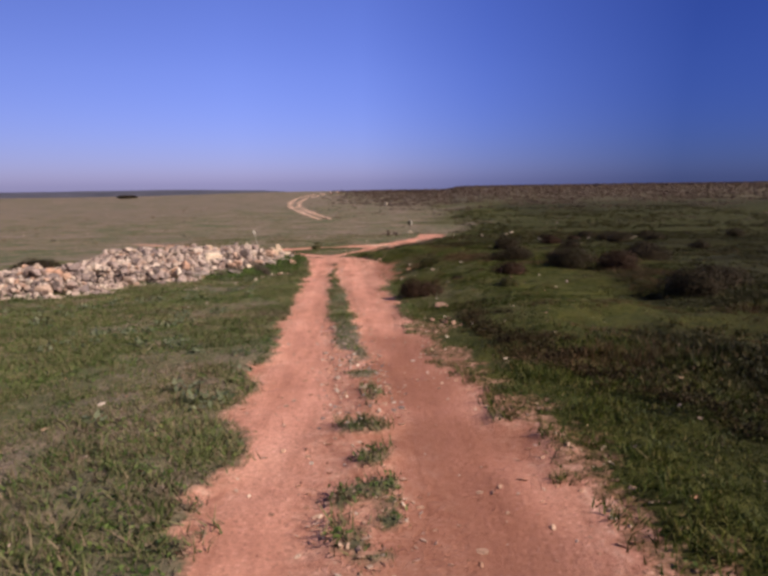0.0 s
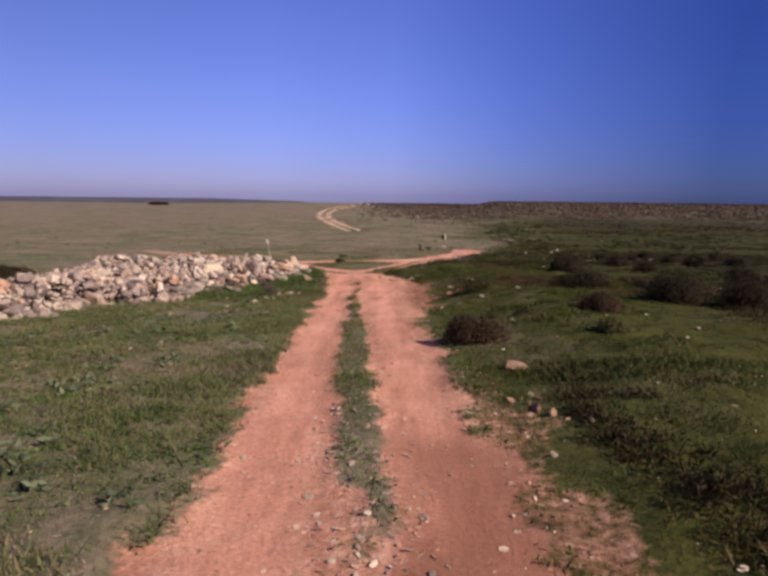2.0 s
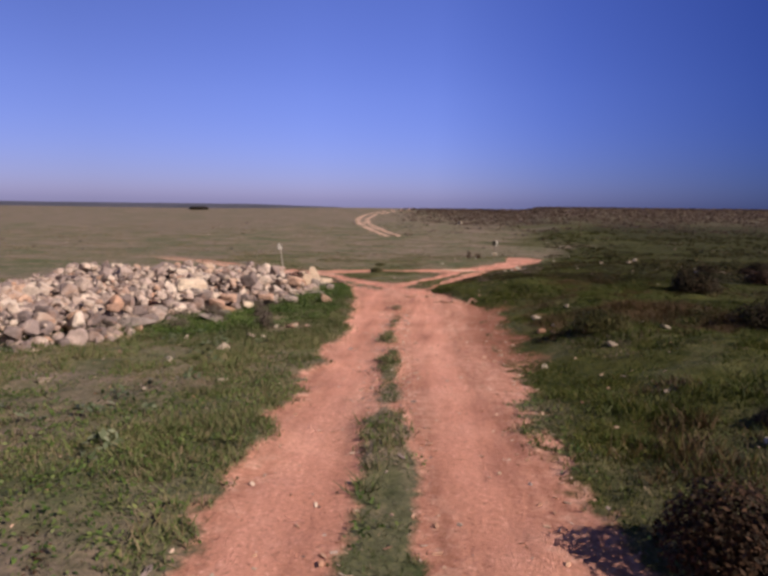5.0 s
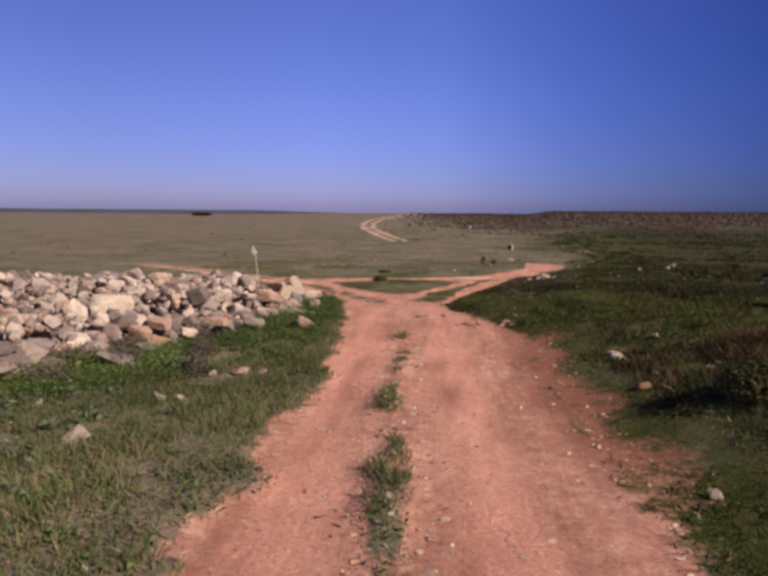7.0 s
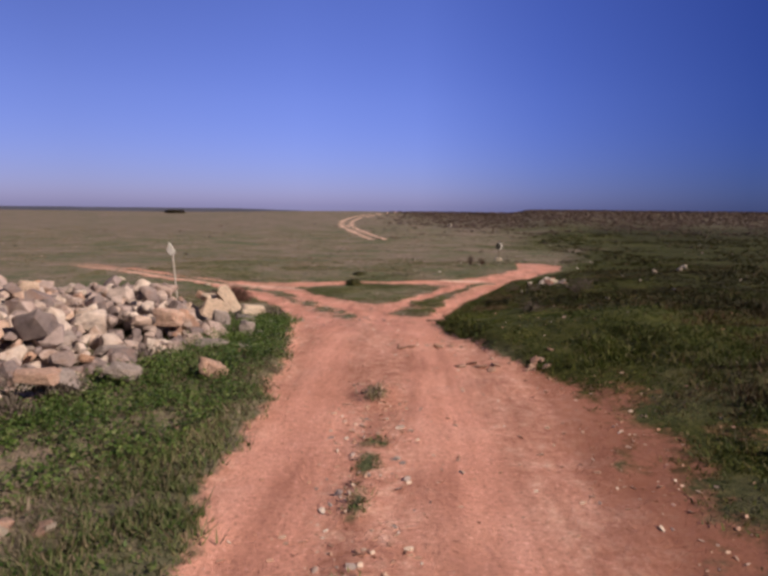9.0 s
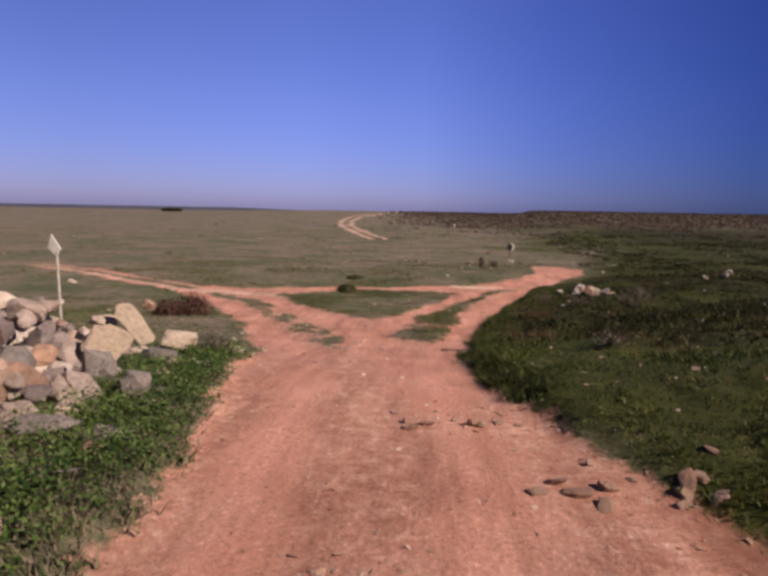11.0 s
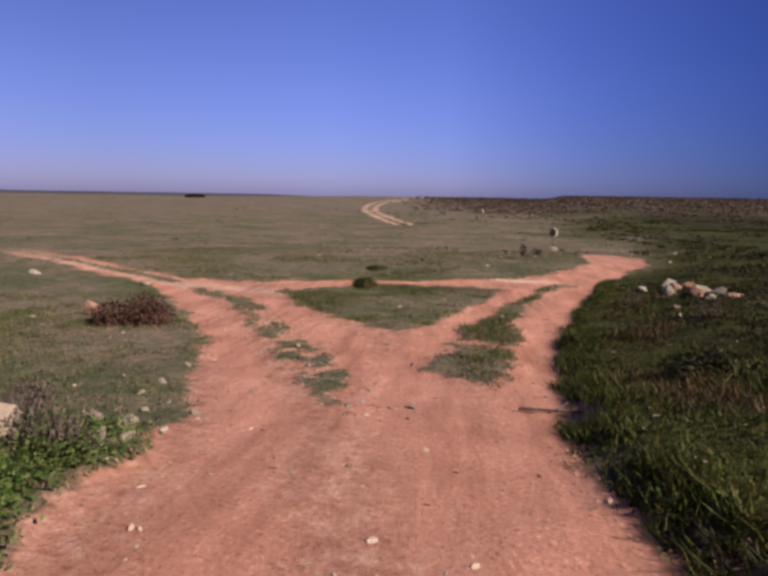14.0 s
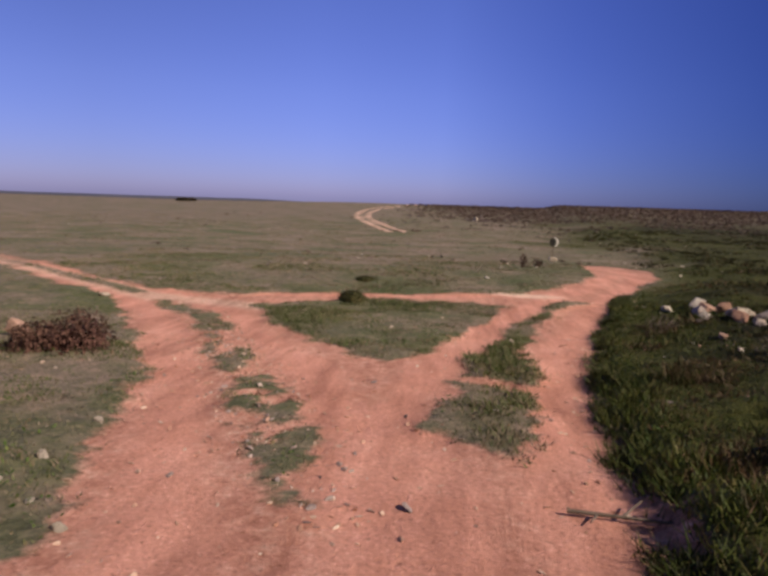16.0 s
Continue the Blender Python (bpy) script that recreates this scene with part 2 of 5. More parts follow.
def ground_material():
    m, nt, nodes, links, bsdf = material("red_earth_and_turf")
    # earth
    big = noise_tex(nodes, links, 0.8, 7, rough=0.68)
    fine = noise_tex(nodes, links, 26, 6, rough=0.7)
    e1 = ramp(nodes, [(0.3, (0.46, 0.202, 0.148)), (0.5, (0.62, 0.292, 0.222)), (0.72, (0.73, 0.398, 0.315))])
    links.new(big.outputs[0], e1.inputs[0])
    e2 = ramp(nodes, [(0.3, (0.62, 0.58, 0.55)), (0.52, (1, 1, 1)), (0.72, (1.25, 1.25, 1.25))])
    links.new(fine.outputs[0], e2.inputs[0])
    earth = mix_col(nodes, links, e1.outputs[0], e2.outputs[0], 0.85, "MULTIPLY")
    # chalky gravel that lies bare in places
    att_p = nodes.new("ShaderNodeAttribute")
    att_p.attribute_name = "pale"
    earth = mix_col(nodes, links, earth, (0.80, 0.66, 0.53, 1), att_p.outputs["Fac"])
    att_r = nodes.new("ShaderNodeAttribute")
    att_r.attribute_name = "rut"
    grit = ramp(nodes, [(0.33, (0.22, 0.10, 0.065)), (0.46, (0.46, 0.22, 0.15)), (0.58, (0.66, 0.40, 0.30)), (0.68, (0.76, 0.60, 0.48))])
    coarse = noise_tex(nodes, links, 7, 8, rough=0.75)
    links.new(coarse.outputs[0], grit.inputs[0])
    rubbed = mix_col(nodes, links, earth, (0.72, 0.36, 0.26, 1), 0.4)
    gritty = mix_col(nodes, links, earth, grit.outputs[0], 0.5)
    earth = mix_col(nodes, links, gritty, rubbed, att_r.outputs["Fac"])
    fleck = noise_tex(nodes, links, 30, 4, rough=0.7)
    f1 = ramp(nodes, [(0.33, (0.42, 0.38, 0.36)), (0.42, (1, 1, 1)), (0.58, (1, 1, 1)), (0.66, (1.4, 1.6, 1.75))])
    links.new(fleck.outputs[0], f1.inputs[0])
    earth = mix_col(nodes, links, earth, f1.outputs[0], 0.8, "MULTIPLY")
    # tones drawn out along the wheels' way
    tc = nodes.new("ShaderNodeTexCoord")
    mp = nodes.new("ShaderNodeMapping")
    mp.inputs["Scale"].default_value = (2.6, 0.35, 1.0)
    links.new(tc.outputs["Object"], mp.inputs["Vector"])
    streak = nodes.new("ShaderNodeTexNoise")
    streak.inputs["Scale"].default_value, streak.inputs["Detail"].default_value, streak.inputs["Roughness"].default_value = 1.0, 6.0, 0.65
    links.new(mp.outputs[0], streak.inputs["Vector"])
    s1 = ramp(nodes, [(0.34, (0.70, 0.66, 0.64)), (0.5, (0.98, 0.97, 0.96)), (0.66, (1.14, 1.16, 1.18))])
    links.new(streak.outputs[0], s1.inputs[0])
    earth = mix_col(nodes, links, earth, s1.outputs[0], 0.9, "MULTIPLY")
    # Dark red damp earth, with some shade put into the same colour.
    att_d = nodes.new("ShaderNodeAttribute")
    att_d.attribute_name = "damp_shade"
    earth = mix_col(nodes, links, earth, (0.27, 0.11, 0.07, 1), att_d.outputs["Fac"])
    # turf
    t_big = noise_tex(nodes, links, 0.22, 8, rough=0.72)
    t_fine = noise_tex(nodes, links, 14, 7, rough=0.8)
    g1 = ramp(nodes, [(0.30, (0.085, 0.11, 0.052)), (0.45, (0.15, 0.148, 0.095)), (0.56, (0.235, 0.19, 0.158)), (0.72, (0.29, 0.225, 0.198))])
    links.new(t_big.outputs[0], g1.inputs[0])
    g2 = ramp(nodes, [(0.3, (0.35, 0.38, 0.3)), (0.5, (0.95, 0.95, 0.9)), (0.7, (1.5, 1.4, 1.2))])
    links.new(t_fine.outputs[0], g2.inputs[0])
    turf = mix_col(nodes, links, g1.outputs[0], g2.outputs[0], 0.9, "MULTIPLY")
    t_mid = noise_tex(nodes, links, 3.6, 5, rough=0.7)
    g3 = ramp(nodes, [(0.34, (0.5, 0.58, 0.45)), (0.5, (0.95, 0.97, 0.92)), (0.64, (1.3, 1.22, 1.2))])
    links.new(t_mid.outputs[0], g3.inputs[0])
    turf = mix_col(nodes, links, turf, g3.outputs[0], 0.85, "MULTIPLY")
    # Beyond 45 m, distance haze is put into the dry turf's colour.
    att_haze = nodes.new("ShaderNodeAttribute")
    att_haze.attribute_name = "straw"
    turf = mix_col(nodes, links, turf, mix_col(nodes, links, mix_col(nodes, links, (0.225, 0.175, 0.158, 1), g2.outputs[0], 0.6, "MULTIPLY"), g3.outputs[0], 0.9, "MULTIPLY"), att_haze.outputs["Fac"])
    att_l = nodes.new("ShaderNodeAttribute")
    att_l.attribute_name = "moss"
    # Darkens the lush turf's colour for shade and falloff towards the right.
    att_e = nodes.new("ShaderNodeAttribute")
    att_e.attribute_name = "deep"
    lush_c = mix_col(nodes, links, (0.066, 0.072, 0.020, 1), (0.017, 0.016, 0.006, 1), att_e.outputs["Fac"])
    green = mix_col(nodes, links, lush_c, g2.outputs[0], 0.9, "MULTIPLY")
    green = mix_col(nodes, links, green, g3.outputs[0], 0.9, "MULTIPLY")
    turf = mix_col(nodes, links, turf, green, att_l.outputs["Fac"])
    att_h = nodes.new("ShaderNodeAttribute")
    att_h.attribute_name = "heath"
    turf = mix_col(nodes, links, turf, (0.055, 0.04, 0.028, 1), att_h.outputs["Fac"])
    att = nodes.new("ShaderNodeAttribute")
    att.attribute_name = "bare"
    # the turf breaks off raggedly where it meets the earth
    ragged = noise_tex(nodes, links, 7, 6, rough=0.72)
    shift = nodes.new("ShaderNodeMath")
    shift.operation = "MULTIPLY_ADD"
    shift.inputs[1].default_value = 1.3
    links.new(ragged.outputs[0], shift.inputs[0])
    links.new(att.outputs["Fac"], shift.inputs[2])
    brink = nodes.new("ShaderNodeMapRange")
    brink.inputs["From Min"].default_value, brink.inputs["From Max"].default_value = 0.93, 1.33
    links.new(shift.outputs[0], brink.inputs["Value"])
    col = mix_col(nodes, links, turf, earth, brink.outputs["Result"])
    links.new(col, bsdf.inputs["Base Color"])
    bsdf.inputs["Roughness"].default_value = 0.95
    bsdf.inputs["Specular IOR Level"].default_value = 0.15
    mixh = nodes.new("ShaderNodeMath")
    mixh.operation = "ADD"
    links.new(fine.outputs[0], mixh.inputs[0])
    links.new(t_fine.outputs[0], mixh.inputs[1])
    bump(nodes, links, bsdf, mixh.outputs[0], 0.7, 0.03)
    return m


def blade_material(name, stops, rough=0.6, translucent=0.12):
    """Leaves and grass: colour by island."""
    m, nt, nodes, links, bsdf = material(name)
    geo = nodes.new("ShaderNodeNewGeometry")
    r = ramp(nodes, stops)
    links.new(geo.outputs["Random Per Island"], r.inputs[0])
    n = noise_tex(nodes, links, 0.6, 3)
    s = ramp(nodes, [(0.3, (0.6, 0.65, 0.55)), (0.7, (1.25, 1.15, 1.1))])
    links.new(n.outputs[0], s.inputs[0])
    c = mix_col(nodes, links, r.outputs[0], s.outputs[0], 1.0, "MULTIPLY")
    links.new(c, bsdf.inputs["Base Color"])
    bsdf.inputs["Roughness"].default_value = rough
    bsdf.inputs["Specular IOR Level"].default_value = 0.2
    if translucent:
        tr = nodes.new("ShaderNodeBsdfTranslucent")
        links.new(c, tr.inputs["Color"])
        mx = nodes.new("ShaderNodeMixShader")
        mx.inputs[0].default_value = translucent
        links.new(bsdf.outputs[0], mx.inputs[1])
        links.new(tr.outputs[0], mx.inputs[2])
        links.new(mx.outputs[0], nodes["Material Output"].inputs["Surface"])
    return m


def stone_material(name, stops, dirt=(0.30, 0.16, 0.10), island=False):
    m, nt, nodes, links, bsdf = material(name)
    if island:
        geo = nodes.new("ShaderNodeNewGeometry")
        rnd = geo.outputs["Random Per Island"]
    else:
        rnd = nodes.new("ShaderNodeObjectInfo").outputs["Random"]
    r = ramp(nodes, stops)
    links.new(rnd, r.inputs[0])
    n1 = noise_tex(nodes, links, 5, 6, rough=0.7)
    n2 = noise_tex(nodes, links, 32, 5, rough=0.7)
    s = ramp(nodes, [(0.32, (0.45, 0.44, 0.44)), (0.5, (0.9, 0.89, 0.87)), (0.7, (1.2, 1.18, 1.14))])
    links.new(n1.outputs[0], s.inputs[0])
    c = mix_col(nodes, links, r.outputs[0], s.outputs[0], 0.75, "MULTIPLY")
    d = ramp(nodes, [(0.52, (0, 0, 0)), (0.72, (0.6, 0.6, 0.6))])
    n3 = noise_tex(nodes, links, 2.3, 4)
    links.new(n3.outputs[0], d.inputs[0])
    c = mix_col(nodes, links, c, (*dirt, 1), d.outputs[0])
    links.new(c, bsdf.inputs["Base Color"])
    bsdf.inputs["Roughness"].default_value = 0.9
    bsdf.inputs["Specular IOR Level"].default_value = 0.2
    a = nodes.new("ShaderNodeMath")
    a.operation = "ADD"
    links.new(n1.outputs[0], a.inputs[0])
    links.new(n2.outputs[0], a.inputs[1])
    bump(nodes, links, bsdf, a.outputs[0], 0.8, 0.025)
    return m


def plain_material(name, dark, light, scale, rough=0.8, coord="Object"):
    m, nt, nodes, links, bsdf = material(name)
    n = noise_tex(nodes, links, scale, 5, coord)
    r = ramp(nodes, [(0.3, dark), (0.7, light)])
    links.new(n.outputs[0], r.inputs[0])
    links.new(r.outputs[0], bsdf.inputs["Base Color"])
    bsdf.inputs["Roughness"].default_value = rough
    bump(nodes, links, bsdf, n.outputs[0], 0.5, 0.01)
    return m


EARTH = ground_material()
GRASS = blade_material("grazed_grass", [(0.0, (0.06, 0.095, 0.028)), (0.4, (0.12, 0.158, 0.06)), (0.7, (0.18, 0.178, 0.095)), (0.88, (0.21, 0.17, 0.11)), (1.0, (0.30, 0.235, 0.185))])
MOSS_GRASS = blade_material("lush_heath_grass", [(0.0, (0.030, 0.052, 0.008)), (0.5, (0.066, 0.094, 0.016)), (0.82, (0.112, 0.122, 0.03)), (1.0, (0.18, 0.15, 0.066))])
# Lush grass again, with shade and lens falloff put into a near-black colour.
SHADED_GRASS = blade_material("shaded_heath_grass", [(0.0, (0.011, 0.016, 0.003)), (0.5, (0.021, 0.026, 0.005)), (0.85, (0.036, 0.028, 0.008)), (1.0, (0.065, 0.042, 0.018))])
RUST_GRASS = blade_material("rust_brown_bents", [(0.0, (0.05, 0.042, 0.016)), (0.5, (0.095, 0.062, 0.03)), (0.85, (0.14, 0.088, 0.05)), (1.0, (0.20, 0.14, 0.09))])
DRY_GRASS = blade_material("withered_grass", [(0.0, (0.12, 0.11, 0.065)), (0.4, (0.19, 0.155, 0.115)), (0.8, (0.26, 0.205, 0.17)), (1.0, (0.34, 0.27, 0.235))])
FAR_GRASS = blade_material("dry_far_grass", [(0.0, (0.11, 0.12, 0.06)), (0.4, (0.18, 0.155, 0.105)), (0.8, (0.24, 0.19, 0.15)), (1.0, (0.30, 0.235, 0.20))])
WEED = blade_material("broad_green_leaves", [(0.0, (0.032, 0.066, 0.014)), (0.6, (0.085, 0.145, 0.034)), (1.0, (0.185, 0.23, 0.085))], 0.55)
SAGE = blade_material("grey_green_leaves", [(0.0, (0.075, 0.105, 0.06)), (0.5, (0.13, 0.165, 0.105)), (1.0, (0.21, 0.24, 0.17))], 0.6)
CUSHION = blade_material("dark_cushion_leaves", [(0.0, (0.018, 0.024, 0.006)), (0.6, (0.040, 0.044, 0.012)), (0.9, (0.072, 0.058, 0.022)), (1.0, (0.12, 0.085, 0.045))], 0.7, 0.06)
HEATH = blade_material("dark_heath_leaves", [(0.0, (0.014, 0.014, 0.006)), (0.5, (0.026, 0.022, 0.010)), (0.85, (0.046, 0.03, 0.018)), (1.0, (0.085, 0.055, 0.036))], 0.75, 0.05)
HEATHER = blade_material("rusty_heath_leaves", [(0.0, (0.05, 0.025, 0.02)), (0.5, (0.09, 0.045, 0.036)), (1.0, (0.15, 0.085, 0.068))], 0.75, 0.05)
DARK_HEATHER = blade_material("dark_rusty_heath_leaves", [(0.0, (0.016, 0.010, 0.006)), (0.5, (0.033, 0.018, 0.010)), (1.0, (0.085, 0.044, 0.028))], 0.75, 0.05)
OLIVE = blade_material("olive_shrub_leaves", [(0.0, (0.03, 0.04, 0.012)), (0.5, (0.06, 0.068, 0.022)), (1.0, (0.12, 0.095, 0.04))], 0.65, 0.15)
DRY = blade_material("grey_dry_stalks", [(0.0, (0.09, 0.07, 0.065)), (0.6, (0.17, 0.14, 0.13)), (1.0, (0.27, 0.23, 0.21))], 0.85, 0.1)
STONE = stone_material("pale_limestone", [(0.0, (0.19, 0.155, 0.155)), (0.3, (0.33, 0.265, 0.26)), (0.5, (0.47, 0.365, 0.335)), (0.7, (0.57, 0.46, 0.41)), (0.85, (0.68, 0.58, 0.51)), (0.93, (0.60, 0.37, 0.26)), (1.0, (0.42, 0.28, 0.235))])
CREAM_STONE = stone_material("cream_limestone", [(0.0, (0.62, 0.47, 0.37)), (0.5, (0.75, 0.60, 0.48)), (1.0, (0.82, 0.71, 0.60))], (0.46, 0.28, 0.19))
GREY_STONE = stone_material("lichen_grey_limestone", [(0.0, (0.25, 0.215, 0.21)), (0.5, (0.35, 0.30, 0.29)), (1.0, (0.44, 0.37, 0.34))], (0.30, 0.22, 0.18))
PALE_STONE = stone_material("weathered_white_limestone", [(0.0, (0.50, 0.42, 0.35)), (0.5, (0.62, 0.54, 0.45)), (1.0, (0.72, 0.66, 0.58))])
RUBBLE = stone_material("small_limestone", [(0.0, (0.19, 0.155, 0.155)), (0.3, (0.35, 0.28, 0.27)), (0.5, (0.49, 0.385, 0.35)), (0.72, (0.59, 0.485, 0.43)), (0.88, (0.70, 0.60, 0.53)), (1.0, (0.50, 0.30, 0.22))], island=True)
DUSTY = stone_material("dust_coated_pebbles", [(0.0, (0.42, 0.23, 0.165)), (0.45, (0.58, 0.37, 0.28)), (0.8, (0.70, 0.52, 0.42)), (1.0, (0.82, 0.69, 0.58))], (0.5, 0.26, 0.18), island=True)
CLOD = stone_material("clods_of_red_earth", [(0.0, (0.20, 0.085, 0.055)), (0.6, (0.38, 0.17, 0.11)), (1.0, (0.52, 0.27, 0.19))], (0.3, 0.12, 0.08), island=True)
RED_STONE = stone_material("earth_stained_limestone", [(0.0, (0.46, 0.27, 0.20)), (1.0, (0.66, 0.46, 0.37))], (0.40, 0.18, 0.12))
VERGE = blade_material("rusty_verge_scrub", [(0.0, (0.022, 0.022, 0.008)), (0.5, (0.055, 0.04, 0.018)), (0.85, (0.085, 0.056, 0.03)), (1.0, (0.12, 0.082, 0.05))], 0.75, 0.08)
TWIG = plain_material("grey_brown_twigs", (0.09, 0.065, 0.045), (0.19, 0.15, 0.12), 12)
POST_WOOD = plain_material("weathered_post_wood", (0.30, 0.26, 0.22), (0.5, 0.45, 0.40), 14)
WHITE_PAINT = plain_material("chalky_white_paint", (0.62, 0.6, 0.56), (0.82, 0.8, 0.76), 9)
BLACK_PAINT = plain_material("dull_black_paint", (0.012, 0.012, 0.012), (0.03, 0.028, 0.026), 9, 0.6)
# Scrub hills tinted blue: distance haze goes into the base colour.
HAZY_HILL = plain_material("hazed_scrub_hills", (0.045, 0.05, 0.08), (0.085, 0.085, 0.12), 0.03, 1.0)
HEATH_FAR = blade_material("brown_heath", [(0.0, (0.052, 0.038, 0.036)), (0.5, (0.095, 0.066, 0.062)), (0.85, (0.14, 0.098, 0.092)), (1.0, (0.22, 0.165, 0.15))], 0.8, 0.05)


# ---- ground sheet and tracks ----
def spread(lo, hi, step, reach, growth):
    """Grid lines: even in the middle, wider and wider outside."""
    mid = np.arange(lo, hi + step / 2, step)
    out, s = [], step
    while not out or out[-1] < reach:
        s *= growth
        out.append((out[-1] if out else 0) + s)
    out = np.array(out)
    return np.concatenate([lo - out[::-1], mid, hi + out])


gx = spread(-10.0, 7.0, 0.12, 2600, 1.085)
gy = spread(0.0, 48.0, 0.13, 2800, 1.045)
GX, GY = np.meshgrid(gx, gy)
flat_x, flat_y = GX.ravel(), GY.ravel()
flat_bare = bare(flat_x, flat_y)
flat_z = height(flat_x, flat_y, flat_bare)
nx, ny = len(gx), len(gy)
idx = np.arange(nx * ny).reshape(ny, nx)
quads = np.stack([idx[:-1, :-1], idx[:-1, 1:], idx[1:, 1:], idx[1:, :-1]], -1).reshape(-1, 4)
mid_bare = flat_bare[quads].mean(1)
cx, cy = flat_x[quads].mean(1), flat_y[quads].mean(1)
is_track = (mid_bare > 0.5) & (cy > -20) & (cy < 72)
is_far = (mid_bare > 0.5) & (cy >= 72)
pale_mask = smooth(1.0, 0.3, np.hypot((flat_x - 0.9) / 1.6, (flat_y - 47.2) / 0.6)) * 0.95
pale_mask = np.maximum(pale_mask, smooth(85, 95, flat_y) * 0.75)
pale_mask = np.maximum(pale_mask, smooth(0.7, 0.2, line_gap([(-4.5, 42.6), (-9.4, 43.9), (-18, 49.8), (-46, 70)], flat_x, flat_y)) * 0.6)
heath_mask = smooth(0.42, 0.72, fnoise(flat_x, flat_y, 7, 55, 4) * 0.75 + 0.42 * smooth(85, 215, flat_y) * smooth(-14, 25, flat_x + 0.04 * flat_y))
heath_mask = heath_mask * smooth(40, 110, flat_y) * smooth(-14, 14, flat_x + 0.04 * flat_y) * 0.5
WHEELS = [[(0.75, -20), (0.62, 2), (0.35, 6), (0.02, 9), (-0.15, 12), (-0.25, 14), (-0.5, 18), (-0.75, 21.4), (-0.85, 25), (-1.0, 29), (-0.95, 33), (-0.3, 37), (0.6, 40.5), (2.2, 45), (4.6, 50), (6.4, 54), (6.8, 58)],
          [(-0.95, -20), (-1.05, 2), (-1.2, 6), (-1.4, 9), (-1.55, 12), (-1.65, 14), (-1.95, 18), (-2.15, 21.4), (-2.3, 25), (-2.6, 29), (-3.2, 32), (-4.6, 35.3), (-6.2, 38.6), (-8.2, 41.8), (-11, 44.6), (-20, 51)],
          [(-1.2, 29), (-2.2, 33), (-3.2, 36.5), (-4.6, 38.8), (-6.4, 42), (-8.5, 44.2), (-14, 47.9), (-24, 54.8)],
          [(-1.4, 31), (-2.3, 35.5), (-1.9, 37.6), (-0.8, 41.2), (0.6, 45), (3.2, 49.4), (5.6, 55)],
          [(-7.0, 45.0), (-2.5, 46.1), (1.5, 47.3), (4.2, 51.2)]]
rut_mask = np.zeros_like(flat_x)
for wheel in WHEELS:
    rut_mask = np.maximum(rut_mask, smooth(0.5, 0.15, line_gap(wheel, flat_x, flat_y) + (fnoise(flat_x, flat_y, 1.2, 75, 2) - 0.5) * 0.35))
# Damp right rut and spur; shade put into the colour deepens them.
damp_shade_mask = smooth(0.95, 0.25, line_gap([(0.35, -4), (0.3, 5.2), (0.1, 8.4)], flat_x, flat_y) + (fnoise(flat_x, flat_y, 0.9, 71, 2) - 0.5) * 0.8) * 0.7
damp_shade_mask = np.maximum(damp_shade_mask, smooth(0.55, 0.1, line_gap(SPUR, flat_x, flat_y)) * 0.6)


def moss(x, y):
    """Where the lush green turf grows instead of the dry grazed one."""
    off = x - edge_x(y)
    soft = 7 * smooth(40, 95, y)
    lush_ = smooth(-0.45 - soft, 0.2 + soft, off + (fnoise(x, y, 1.4, 73, 3) - 0.5) * 1.2 + (fnoise(x, y, 9, 74, 3) - 0.5) * 26 * smooth(40, 95, y)) * smooth(215, 120, y)
    lush_ = lush_ * (1 - 0.35 * smooth(0.42, 0.58, fnoise(x, y, 1.1, 76, 3)) * smooth(30, 23, y) * smooth(7, 11, y) * smooth(4, 2, off))
    return np.minimum(1, lush_ + 0.22 * smooth(0.0, 0.25, side(ISLET, x, y)))


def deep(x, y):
    """How far shade and lens falloff are put into the right slope's colour."""
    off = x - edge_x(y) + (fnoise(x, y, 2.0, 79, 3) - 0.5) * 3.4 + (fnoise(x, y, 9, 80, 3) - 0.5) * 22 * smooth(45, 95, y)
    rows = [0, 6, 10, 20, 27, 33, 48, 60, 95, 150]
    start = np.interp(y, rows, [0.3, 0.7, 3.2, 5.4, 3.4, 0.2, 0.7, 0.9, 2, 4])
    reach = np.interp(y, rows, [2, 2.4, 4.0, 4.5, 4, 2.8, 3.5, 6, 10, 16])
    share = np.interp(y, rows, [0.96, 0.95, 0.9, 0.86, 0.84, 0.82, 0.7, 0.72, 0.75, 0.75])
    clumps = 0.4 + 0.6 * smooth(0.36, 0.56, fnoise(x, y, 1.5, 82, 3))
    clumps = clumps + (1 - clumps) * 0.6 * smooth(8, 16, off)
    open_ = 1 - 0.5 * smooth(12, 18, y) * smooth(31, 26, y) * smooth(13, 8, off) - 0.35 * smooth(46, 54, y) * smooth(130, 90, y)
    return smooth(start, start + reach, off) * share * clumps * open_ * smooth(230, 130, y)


def rusty(x, y):
    """Where the lush turf is grown through with rust-brown bents."""
    return 0.75 * smooth(0.5, 0.62, 0.7 * fnoise(x, y, 2.1, 85, 3) + 0.3 * fnoise(x, y, 0.6, 86, 2)) * smooth(0.2, 1.2, x - edge_x(y))


